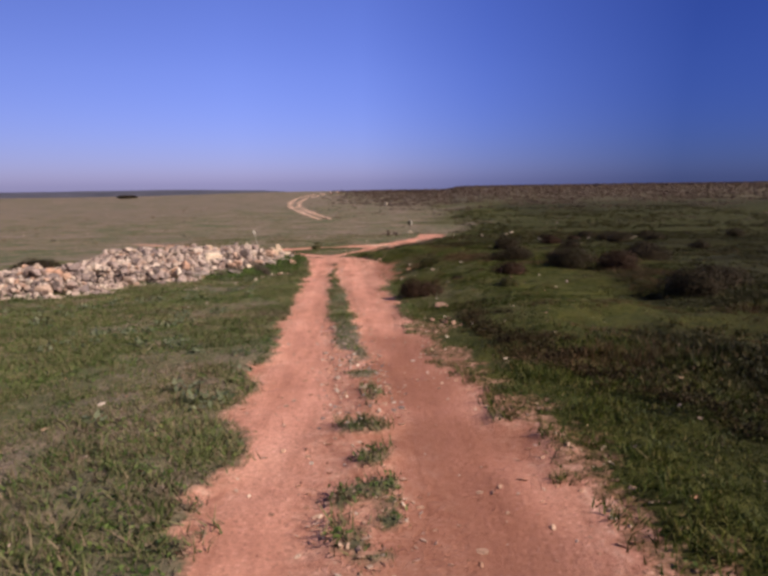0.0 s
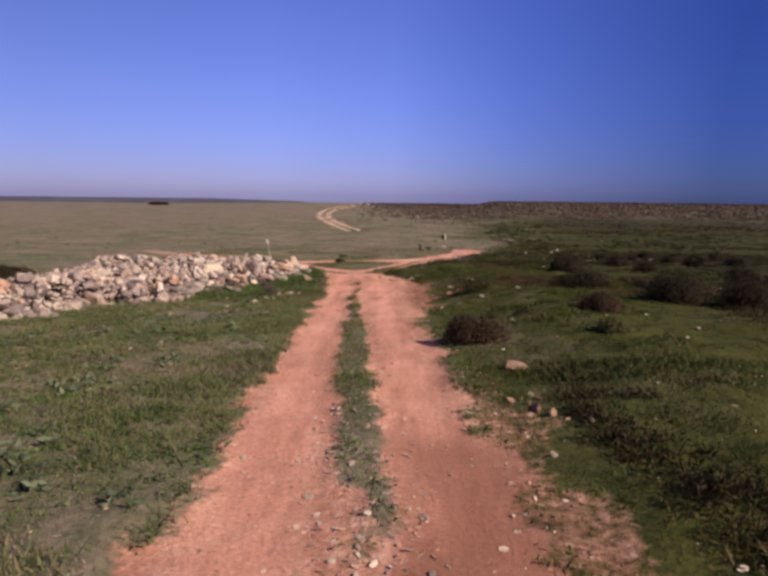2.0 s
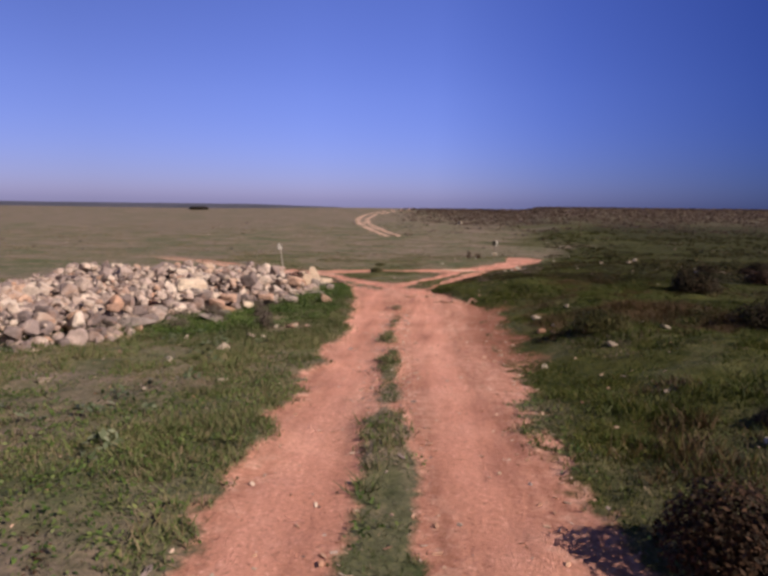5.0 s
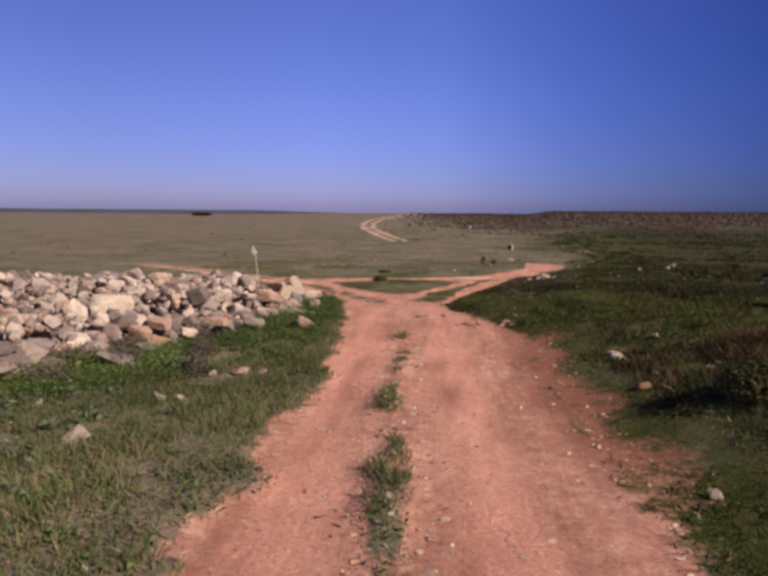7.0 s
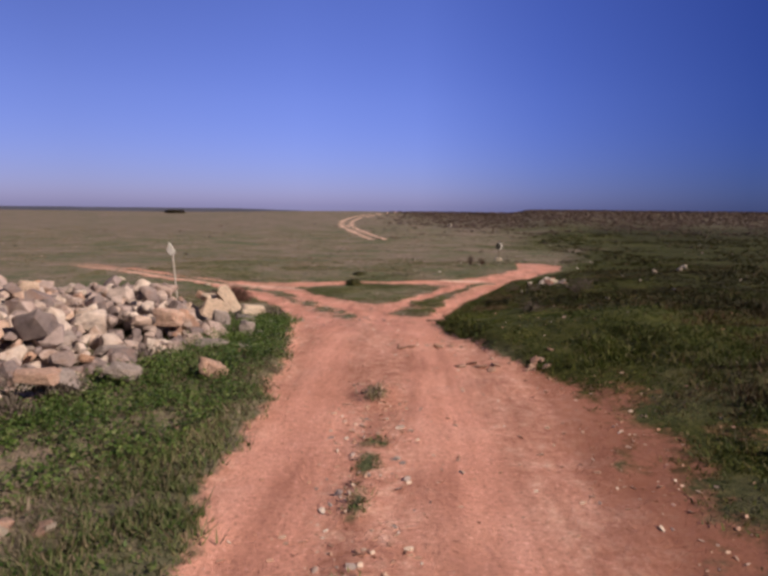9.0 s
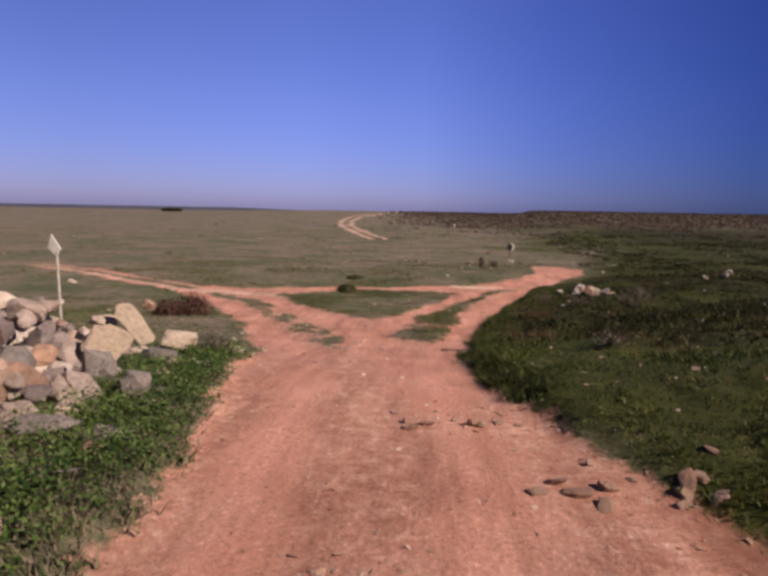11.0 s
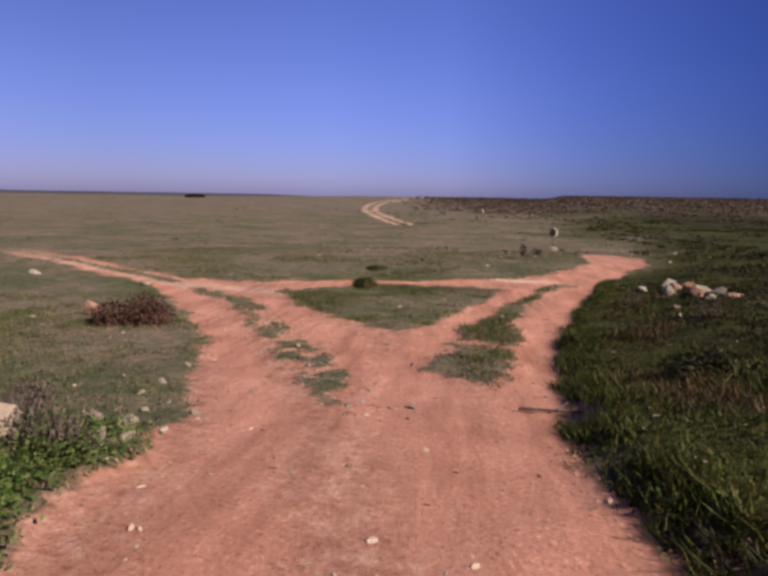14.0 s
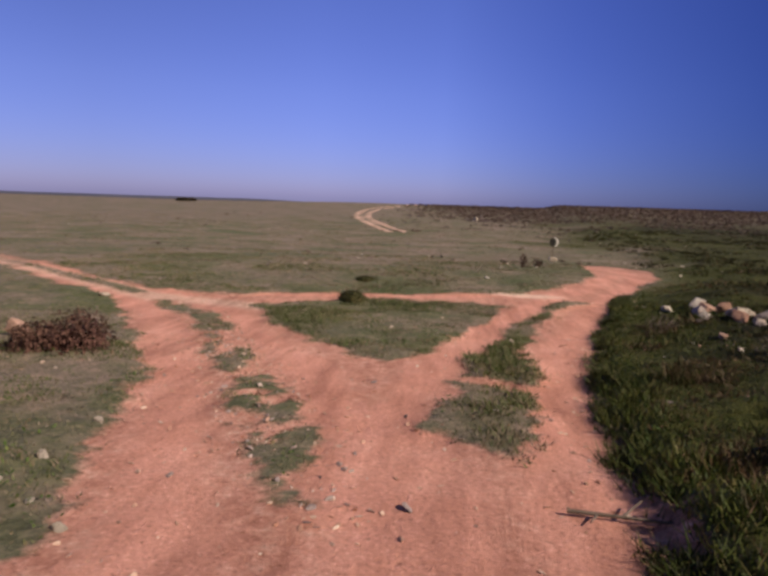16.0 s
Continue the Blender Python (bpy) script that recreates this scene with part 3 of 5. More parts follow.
fringe_off = flat_x - edge_x(flat_y)
# Dark red verge earth, widened onto the track to paint in its shade.
damp_shade_mask = np.maximum(damp_shade_mask, smooth(-0.7, 0.1, fringe_off + (fnoise(flat_x, flat_y, 0.8, 72, 2) - 0.5) * 0.5) * smooth(1.6, 0.8, fringe_off) * smooth(17.5, 20.5, flat_y) * smooth(28, 26, flat_y) * 0.85)
# Pinkish straw patches that paint mauve haze into the farther turf.
straw_haze_mask = smooth(0.36, 0.62, 0.55 * fnoise(flat_x, flat_y * 0.6, 26, 59, 3) + 0.45 * fnoise(flat_x, flat_y, 5, 60, 3) + 0.16 * smooth(70, 200, flat_y)) * smooth(45, 85, flat_y) * 0.5
ATTR = {"straw": straw_haze_mask, "bare": flat_bare, "pale": pale_mask, "heath": heath_mask, "damp_shade": damp_shade_mask, "rut": rut_mask, "moss": moss(flat_x, flat_y), "deep": deep(flat_x, flat_y)}


def sheet(name, keep):
    q = quads[keep]
    used, inv = np.unique(q, return_inverse=True)
    me = mesh_from(name, np.stack([flat_x, flat_y, flat_z], -1)[used], inv.reshape(-1, 4))
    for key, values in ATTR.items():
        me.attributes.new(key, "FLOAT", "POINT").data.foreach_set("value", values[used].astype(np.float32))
    me.polygons.foreach_set("use_smooth", np.ones(len(q), bool))
    return part(name, me, EARTH)


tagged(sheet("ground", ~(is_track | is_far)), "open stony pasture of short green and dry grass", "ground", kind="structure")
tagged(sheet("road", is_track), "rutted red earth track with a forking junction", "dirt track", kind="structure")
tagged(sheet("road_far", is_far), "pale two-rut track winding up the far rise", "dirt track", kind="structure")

# far hills beyond the rise; their blue is haze put into the colour
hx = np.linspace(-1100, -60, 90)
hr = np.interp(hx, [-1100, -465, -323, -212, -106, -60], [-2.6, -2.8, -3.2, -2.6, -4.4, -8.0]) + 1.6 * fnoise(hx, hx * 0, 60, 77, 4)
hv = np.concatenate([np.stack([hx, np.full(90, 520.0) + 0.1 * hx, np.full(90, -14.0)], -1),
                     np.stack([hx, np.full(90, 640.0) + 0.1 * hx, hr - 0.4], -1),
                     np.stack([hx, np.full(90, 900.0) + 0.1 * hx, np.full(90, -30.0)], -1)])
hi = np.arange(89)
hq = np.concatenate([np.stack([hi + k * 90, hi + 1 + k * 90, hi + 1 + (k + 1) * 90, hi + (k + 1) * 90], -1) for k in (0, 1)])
tagged(part("backdrop", mesh_from("backdrop", hv, hq), HAZY_HILL), "low scrub-covered hills on the skyline", "hills", kind="structure")


# ---- grass ----
def tufts(x, y, z, blades, tall, wide, lean=0.55):
    """Blades of grass, one triangle each, in tufts at the places given."""
    n = len(x)
    k = n * blades
    bx = np.repeat(x, blades) + rng.normal(0, 1, k) * np.repeat(wide, blades) * 1.6
    by = np.repeat(y, blades) + rng.normal(0, 1, k) * np.repeat(wide, blades) * 1.6
    bz = np.repeat(z, blades) - 0.01
    a = rng.uniform(0, 2 * np.pi, k)
    h = np.repeat(tall, blades) * rng.uniform(0.45, 1.15, k)
    w = np.repeat(wide, blades) * rng.uniform(0.18, 0.34, k)
    dx, dy = np.cos(a) * w, np.sin(a) * w
    lx, ly = rng.normal(0, lean, k) * h, rng.normal(0, lean, k) * h
    v = np.empty((k, 3, 3))
    v[:, 0] = np.stack([bx - dx, by - dy, bz], -1)
    v[:, 1] = np.stack([bx + dx, by + dy, bz], -1)
    v[:, 2] = np.stack([bx + lx, by + ly, bz + h], -1)
    return v.reshape(-1, 3), np.arange(k * 3).reshape(-1, 3)


def sow(n, x0, x1, y0, y1, seed, density):
    """Random places in a stretch, thinned by density(x, y), off the bare earth."""
    x, y = rng.uniform(x0, x1, n), rng.uniform(y0, y1, n)
    d = bare(x, y)
    keep = (rng.uniform(0, 1, n) < density(x, y) * (1 - 1.3 * d)) & (d < 0.6)
    x, y, d = x[keep], y[keep], d[keep]
    return x, y, height(x, y, d)


def lush(x, y):
    return smooth(0.35, 0.62, fnoise(x, y, 2.6, 5, 3))


def grass(name, n, x0, x1, y0, y1, blades, tall, wide, label, fade=0.0, thin=0.0):
    x, y, z = sow(n, x0, x1, y0, y1, 0, lambda a, b: (0.55 + 0.45 * lush(a, b)) * (smooth(y1, y1 - fade, b) if fade else 1.0) * (smooth(x1, x1 - thin, a) if thin else 1.0))
    g = lush(x, y)
    clump = smooth(0.35, 0.68, 0.6 * fnoise(x, y, 0.45, 52, 2) + 0.4 * fnoise(x, y, 1.2, 53, 2))
    pick = rng.uniform(0, 1, len(x))
    wet = pick < moss(x, y)
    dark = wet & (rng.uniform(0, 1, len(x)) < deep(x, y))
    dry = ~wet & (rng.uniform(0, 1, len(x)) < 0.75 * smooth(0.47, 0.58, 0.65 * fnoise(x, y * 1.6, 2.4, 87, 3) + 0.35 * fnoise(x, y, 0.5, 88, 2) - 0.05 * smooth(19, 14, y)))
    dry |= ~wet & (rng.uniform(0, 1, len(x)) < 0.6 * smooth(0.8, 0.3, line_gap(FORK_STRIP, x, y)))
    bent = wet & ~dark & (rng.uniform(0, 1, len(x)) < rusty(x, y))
    for kind_, mat_, sel, scale in (("grazed", FAR_GRASS if y0 > 40 else GRASS, ~wet & ~dry, 1.0), ("withered", DRY_GRASS, dry, 0.9), ("lush", MOSS_GRASS, wet & ~dark & ~bent, 1.25), ("bent", RUST_GRASS, bent, 2.0), ("dark", SHADED_GRASS, dark, 1.5)):
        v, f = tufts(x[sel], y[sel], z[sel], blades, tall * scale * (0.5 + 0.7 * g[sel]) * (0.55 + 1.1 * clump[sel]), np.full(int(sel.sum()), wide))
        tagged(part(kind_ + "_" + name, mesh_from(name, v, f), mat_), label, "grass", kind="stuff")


grass("near_grass", 254000, -10, 11, 0, 24, 4, 0.05, 0.026, "short green and straw-coloured pasture grass", thin=4.0)
grass("mid_grass", 200000, -18, 28, 22, 72, 4, 0.058, 0.036, "short green and straw-coloured pasture grass", 30.0)
grass("bank_grass", 80000, -1.0, 9.5, 24, 44, 5, 0.036, 0.026, "lush green grass on the bank beside the track")
grass("fork_grass", 70000, -10.5, 0.5, 24, 46, 4, 0.058, 0.03, "short green and straw-coloured pasture grass")
grass("far_grass", 60000, -70, 75, 46, 170, 4, 0.085, 0.085, "thin dry pasture grass on the rise", 70.0)


fy = rng.uniform(29, 48, 6000)
fo = rng.uniform(-0.06, 0.32, 6000)
fx = edge_x(fy) + fo + (fnoise(fy, fy * 0, 1.1, 37, 2) - 0.5) * 0.3
keep = rng.uniform(0, 1, 6000) < smooth(0.3, 0.6, fnoise(fx, fy, 0.7, 36, 3))
fx, fy, fo = fx[keep], fy[keep], fo[keep]
# Nearer the track more tufts are dark: the bank's shade put into colour.
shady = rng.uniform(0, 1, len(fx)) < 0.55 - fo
for kind_, mat_, sel in (("dark", SHADED_GRASS, shady), ("lush", MOSS_GRASS, ~shady)):
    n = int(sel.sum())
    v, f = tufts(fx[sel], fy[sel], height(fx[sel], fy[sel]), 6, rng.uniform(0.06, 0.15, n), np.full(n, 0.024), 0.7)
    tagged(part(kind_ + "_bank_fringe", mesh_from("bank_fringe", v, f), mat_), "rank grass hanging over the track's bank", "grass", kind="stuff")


def leaf_patch(x, y, z, leaves, size, spread_r, tall):
    """Low herbs: small tilted leaves, two triangles each, in cushions."""
    n = len(x)
    k = n * leaves
    r = np.sqrt(rng.uniform(0, 1, k)) * spread_r
    a = rng.uniform(0, 2 * np.pi, k)
    c = np.stack([np.repeat(x, leaves) + r * np.cos(a), np.repeat(y, leaves) + r * np.sin(a),
                  np.repeat(z, leaves) + tall * rng.uniform(0.1, 1, k) * (1 - (r / spread_r) ** 2 * 0.6)], -1)
    return leaf_quads(c, rng.normal(0, 0.6, (k, 3)) + (0, 0, 1), size)


def leaf_quads(c, normal, size):
    k = len(c)
    normal = normal / np.linalg.norm(normal, axis=1, keepdims=True)
    t = np.cross(normal, rng.normal(0, 1, (k, 3)))
    t /= np.linalg.norm(t, axis=1, keepdims=True)
    b = np.cross(normal, t)
    s = (size * rng.uniform(0.6, 1.3, k))[:, None]
    v = np.stack([c - t * s, c + b * s * 0.45, c + t * s, c - b * s * 0.45], 1).reshape(-1, 3)
    return v, np.arange(k * 4).reshape(-1, 4)


def herb_density(a, b):
    gap = line_gap([(-6.6, 21.5), (-5.6, 24.0), (-4.5, 25.2), (-3.8, 27.2), (-3.75, 29.0), (-4.3, 30.75)], a, b)
    low = np.minimum(line_gap([(-6.6, 20.6), (-5.6, 21.8), (-4.9, 22.9), (-4.3, 24.0)], a, b), line_gap([(-4.7, 22.4), (-4.1, 23.4), (-3.75, 24.6), (-3.7, 25.4)], a, b) + 0.15)
    patchy = smooth(0.40, 0.56, fnoise(a, b, 0.8, 63, 3))
    return smooth(31.9, 31.1, b) * np.maximum(smooth(1.05, 0.35, gap + (fnoise(a, b, 0.7, 61, 2) - 0.5) * 0.9), 0.95 * smooth(1.0, 0.4, low) * patchy)


hx_, hy_, hz_ = sow(10000, -8.5, -2.8, 19, 32.2, 0, herb_density)
v, f = leaf_patch(hx_, hy_, hz_, 20, 0.022, 0.12, 0.19)
tagged(part("herbs", mesh_from("herbs", v, f), WEED), "dense low broad-leaved green weeds beside the rubble wall", "weeds", kind="stuff")
hx_, hy_, hz_ = sow(60000, -11, 2, 0, 46, 0, lambda a, b: smooth(0.42, 0.6, 0.55 * fnoise(a, b, 2.2, 67, 3) + 0.45 * fnoise(a, b, 0.45, 68, 2) + 0.1 * smooth(5, 9, b) * smooth(19, 15, b)) * np.interp(b, [17, 19, 29, 31], [1.0, 0.55, 0.5, 0.15]) * (a < edge_x(b) + 0.3))
v, f = leaf_patch(hx_, hy_, hz_, 5, 0.021, 0.08, 0.07)
tagged(part("clover", mesh_from("clover", v, f), WEED), "scattered low green clover among the grass", "weeds", kind="stuff")

# grey-green rosettes of broad leaves, in drifts
DRIFTS = [(-3.9, 11.3, 0.8), (-3.6, 11.4, 0.5), (-5.8, 13.8, 0.7), (-4.6, 9.0, 0.9), (-5.4, 8.4, 0.9), (-3.3, 7.8, 0.6), (-2.0, 4.8, 0.35), (-2.36, 6.4, 0.3), (-6.6, 10.6, 0.9), (-2.75, 7.8, 0.35), (-4.1, 10.0, 0.6)]
hx_, hy_, hz_ = sow(9000, -11, -1.2, 2, 21, 0, lambda a, b: np.maximum(np.max([smooth(r, 0.4 * r, np.hypot(a - u, b - v)) for u, v, r in DRIFTS], axis=0) * 0.16, 0.06 * smooth(0.5, 0.68, fnoise(a, b, 1.6, 64, 3))))
v, f = leaf_patch(hx_, hy_, hz_, 14, 0.05, 0.13, 0.15)
tagged(part("rosettes", mesh_from("rosettes", v, f), SAGE), "grey-green broad-leaved rosettes spread in the pasture", "weeds", kind="stuff")
# taller tussocks with deep gaps between them
hx_, hy_, hz_ = sow(26000, -11, 1, 1, 22, 0, lambda a, b: smooth(0.48, 0.62, 0.5 * fnoise(a, b, 1.4, 57, 3) + 0.5 * fnoise(a, b, 0.4, 58, 2)) * (a < edge_x(b) - 1.5))
v, f = tufts(hx_, hy_, hz_, 9, np.full(len(hx_), 0.12), np.full(len(hx_), 0.026), 0.7)
tagged(part("tussocks", mesh_from("tussocks", v, f), GRASS), "taller green grass tussocks in the pasture", "grass", kind="stuff")

hx_, hy_, hz_ = sow(1500, -10, -1, 1, 36, 0, lambda a, b: smooth(0.5, 0.7, fnoise(a, b, 1.2, 69, 3)) * 0.6)
v, f = leaf_patch(hx_, hy_, hz_, 16, 0.016, 0.07, 0.05)
tagged(part("brown_tufts", mesh_from("brown_tufts", v, f), DARK_HEATHER), "small withered brown tufts among the grass", "weeds", kind="stuff")

# ---- shrubs ----
def sprigs(c, along, size):
    """Narrow leafy twigs, one slim quad each, that point along the given ways."""
    k = len(c)
    along = along / np.linalg.norm(along, axis=1, keepdims=True)
    b = np.cross(along, rng.normal(0, 1, (k, 3)))
    b /= np.linalg.norm(b, axis=1, keepdims=True)
    s = (size * rng.uniform(0.7, 1.6, k))[:, None]
    v = np.stack([c - along * s, c + b * s * 0.34, c + along * s * 1.25, c - b * s * 0.34], 1).reshape(-1, 3)
    return v, np.arange(k * 4).reshape(-1, 4)


def shrub(name, x, y, wide, deep, tall, material_, label, count=1500, group="", size=0.018, loose_form=1.0):
    root = thing(name, label, "shrub", group, (x, y, up(x, y) - 0.03), rng.uniform(-25, 25))
    bm = bmesh.new()
    for _ in range(9):
        a, s = rng.uniform(0, 2 * np.pi), rng.uniform(0.25, 0.75)
        tip_ = Vector((math.cos(a) * s * wide / 2, math.sin(a) * s * deep / 2, tall * rng.uniform(0.3, 0.6)))
        m = Matrix.Translation(tip_ / 2) @ tip_.to_track_quat("Z", "Y").to_matrix().to_4x4()
        bmesh.ops.create_cone(bm, segments=5, radius1=0.018, radius2=0.006, depth=tip_.length, matrix=m)
    part("woody_base", bm, TWIG, root)
    # a crown of several uneven domes, closed above and open beneath
    lobes = 4 + int(3 * max(wide, deep))
    la, lr = rng.uniform(0, 2 * np.pi, lobes), np.sqrt(rng.uniform(0, 1, lobes)) * 0.62
    lx, ly = np.cos(la) * lr * wide / 2, np.sin(la) * lr * deep / 2
    lw = rng.uniform(0.22, 0.36, lobes) * min(wide, deep)
    lh = tall * (1.08 - 0.5 * lr) * rng.uniform(0.7, 1.05, lobes)
    which = rng.choice(lobes, count, p=lw ** 2 / (lw ** 2).sum())
    a, up_ = rng.uniform(0, 2 * np.pi, count), rng.uniform(-0.12, 1, count)
    flat_ = np.sqrt(1 - up_ * up_)
    out = np.stack([np.cos(a) * flat_, np.sin(a) * flat_, up_], -1)
    lump = 0.72 + 0.55 * fnoise(np.cos(a) * (1.2 - up_) + which * 9.3, np.sin(a) * (1.2 - up_) + x * 3, 0.5, 23, 3)
    shell = lump * np.where(rng.uniform(0, 1, count) < 0.7, rng.uniform(0.86, 1.06, count), rng.uniform(0.35, 0.9, count))
    c = np.stack([lx[which] + out[:, 0] * lw[which] * shell * 1.15, ly[which] + out[:, 1] * lw[which] * shell * 1.15, 0.16 * tall + out[:, 2] * lh[which] * shell * 0.84], -1)
    if loose_form >= 1.0:
        v_, f_ = sprigs(c, out * 0.9 + (0, 0, 0.6) + rng.normal(0, 0.35, out.shape), size)
    else:
        v_, f_ = leaf_quads(c, out + (0, 0, 0.25) + rng.normal(0, 0.45, out.shape), size)
    part("crown", mesh_from("crown", v_, f_), material_, root)
    return root


HEATH_LABEL = "low dark heath shrub standing in green pasture"
for x, y, w, dd, h, mat, lab in [
    (1.12, 13.35, 1.15, 1.0, 0.55, DARK_HEATHER, "rusty-brown heath shrub at the track's edge"),
    (5.45, 20.7, 1.7, 1.2, 0.6, HEATH, HEATH_LABEL),
    (3.8, 15.35, 1.35, 1.0, 0.45, DARK_HEATHER, "broad rusty-brown heath shrub in dark pasture"),
    (6.8, 27.5, 1.75, 1.3, 0.75, HEATH, "large dark heath shrub in green pasture"),
    (2.4, 20.8, 1.15, 0.9, 0.45, OLIVE, "small olive-green shrub in the grass"),
    (2.4, 15.5, 0.45, 0.4, 0.2, HEATH, HEATH_LABEL),
    (3.3, 12.85, 0.6, 0.5, 0.25, OLIVE, "small olive-green shrub in the grass"),
    (6.3, 16.7, 1.7, 1.4, 0.88, HEATH, "large dark heath shrub in dark pasture"),
    (7.3, 16.0, 1.5, 1.3, 0.75, DARK_HEATHER, "large rusty-brown heath shrub in dark pasture"),
    (6.95, 20.2, 0.65, 0.6, 0.36, HEATH, HEATH_LABEL),
    (9.75, 29.3, 1.6, 1.1, 0.46, DARK_HEATHER, "rusty-brown heath shrub in dark pasture"),
    (9.9, 27.0, 1.0, 0.9, 0.5, HEATH, HEATH_LABEL),
    (6.9, 11.0, 1.7, 1.3, 0.65, HEATH, "large dark heath shrub in dark pasture"),
    (8.2, 12.4, 1.5, 1.2, 0.6, HEATH, HEATH_LABEL),
    (10.2, 19.6, 1.5, 1.2, 0.6, HEATH, HEATH_LABEL),
    (11.4, 22.6, 1.2, 1.0, 0.62, HEATH, HEATH_LABEL),
    (15.8, 25.9, 1.2, 1.0, 0.54, HEATH, HEATH_LABEL),
    (12.6, 25.0, 1.3, 1.0, 0.5, HEATH, HEATH_LABEL),
    (14.2, 31.0, 1.7, 1.2, 0.6, HEATH, HEATH_LABEL),
    (17.6, 33.5, 1.8, 1.3, 0.65, HEATH, HEATH_LABEL),
    (12.7, 39.6, 1.3, 1.0, 0.5, HEATH, HEATH_LABEL),
    (16.5, 38.2, 1.4, 1.1, 0.65, HEATH, HEATH_LABEL),
    (17.0, 42.6, 2.0, 1.3, 0.6, HEATH, HEATH_LABEL),
    (18.8, 41.3, 2.1, 1.3, 0.65, HEATH, HEATH_LABEL),
    (21.2, 41.9, 1.9, 1.3, 0.6, HEATH, HEATH_LABEL),
    (27.2, 40.4, 1.6, 1.2, 0.75, HEATH, HEATH_LABEL),
    (15.0, 40.3, 1.4, 1.0, 0.45, DARK_HEATHER, "rusty-brown heath shrub in dark pasture"),
    (1.0, 33.6, 0.9, 0.8, 0.26, CUSHION, "low olive-green shrub on the bank"),
    (-4.0, 44.3, 1.0, 0.9, 0.34, OLIVE, "rounded olive-green shrub on the grass triangle"),
    (-4.3, 48.7, 1.0, 0.8, 0.18, OLIVE, "flat olive-green shrub behind the junction"),
    (-7.26, 37.4, 1.4, 1.1, 0.6, HEATHER, "rounded reddish-brown dry shrub beside the fork"),
    (-15.0, 24.6, 2.6, 1.8, 0.75, HEATH, "dark shrub growing behind the rubble wall"),
]:
    shrub("shrub", x, y, w, dd, h, mat, lab, int((5200 if y < 24 else 2600) * max(0.3, w * dd)), size=0.022 if y < 24 else 0.032, loose_form=0.5)
# low scrub that lines the verge, matted together
n = 150
vt = rng.uniform(0, 1, n)
vx = np.interp(vt, [0, 0.2, 0.5, 1], [1.75, 1.6, 1.9, 2.9]) + np.abs(rng.normal(0, 0.45, n)) - 0.15
vy = np.interp(vt, [0, 0.2, 0.5, 1], [10.9, 9.0, 6.6, 3.6]) + rng.normal(0, 0.25, n)
for name_, mat_, sel in (("rusty_verge_scrub", VERGE, np.arange(n) % 2 == 0), ("dark_verge_scrub", HEATH, np.arange(n) % 2 == 1)):
    m_ = int(sel.sum()) * 90
    big = np.repeat(rng.uniform(0.1, 0.24, int(sel.sum())), 90)
    a, up_ = rng.uniform(0, 2 * np.pi, m_), rng.uniform(0, 1, m_)
    out = np.stack([np.cos(a) * np.sqrt(1 - up_ ** 2), np.sin(a) * np.sqrt(1 - up_ ** 2), up_], -1)
    c = np.stack([np.repeat(vx[sel], 90), np.repeat(vy[sel], 90), np.repeat(height(vx[sel], vy[sel]), 90)], -1) + out * big[:, None] * (1.0, 1.0, 0.75) * rng.uniform(0.4, 1.1, (m_, 1))
    v, f = sprigs(c, out + (0, 0, 0.5) + rng.normal(0, 0.5, out.shape), 0.016)
    tagged(part(name_, mesh_from(name_, v, f), mat_), "low matted scrub along the track's verge", "scrub", kind="stuff")
shrub("dry_shrub", -5.55, 25.2, 0.9, 0.7, 0.4, DRY, "grey dry thistle growing from the rubble", 900)
for x, y, w in [(-6.75, 21.3, 0.8), (-6.45, 22.6, 0.9), (-6.0, 23.5, 0.7), (-4.95, 25.0, 0.7), (-4.2, 30.9, 0.6), (-4.9, 31.6, 0.7), (-4.3, 22.2, 0.5), (-4.7, 23.3, 0.6), (-5.6, 22.6, 0.6), (-5.9, 21.4, 0.6), (-5.0, 24.3, 0.5), (-6.9, 20.4, 0.6), (-5.2, 32.2, 0.6)]:
    shrub("dry_shrub", x, y, w, w * 0.8, 0.36, DRY, "grey dry thistle at the foot of the rubble", 1000)
shrub("dry_shrub", -4.85, 26.6, 0.7, 0.6, 0.35, DRY, "grey dry thistle growing from the rubble", 700)
for x, y, w, h in [(2.3, 36.9, 0.5, 0.35), (1.1, 34.0, 0.35, 0.4), (4.4, 38.6, 0.8, 0.35), (3.6, 36.96, 0.6, 0.5), (1.06, 30.84, 0.5, 0.3), (2.2, 40.2, 0.7, 0.4)]:
    shrub("dry_shrub", x, y, w, w * 0.8, h, DRY, "leafless grey stalks on the grassy bank", 260)
shrub("dry_shrub", 3.6, 37.4, 1.2, 0.9, 0.45, DRY, "leafless grey shrub beside the stone heap", 700)
for x, y, h in [(2.2, 57.6, 0.8), (3.0, 58.2, 0.6)]:
    shrub("dry_shrub", x, y, 0.5, 0.4, h, HEATHER, "thin reddish leafless shrub in the far pasture", 120, size=0.05)
shrub("far_shrub", -93, 232, 9.0, 4.0, 1.1, HEATH, "dark flat-topped shrub alone on the skyline", 2600, size=0.3)

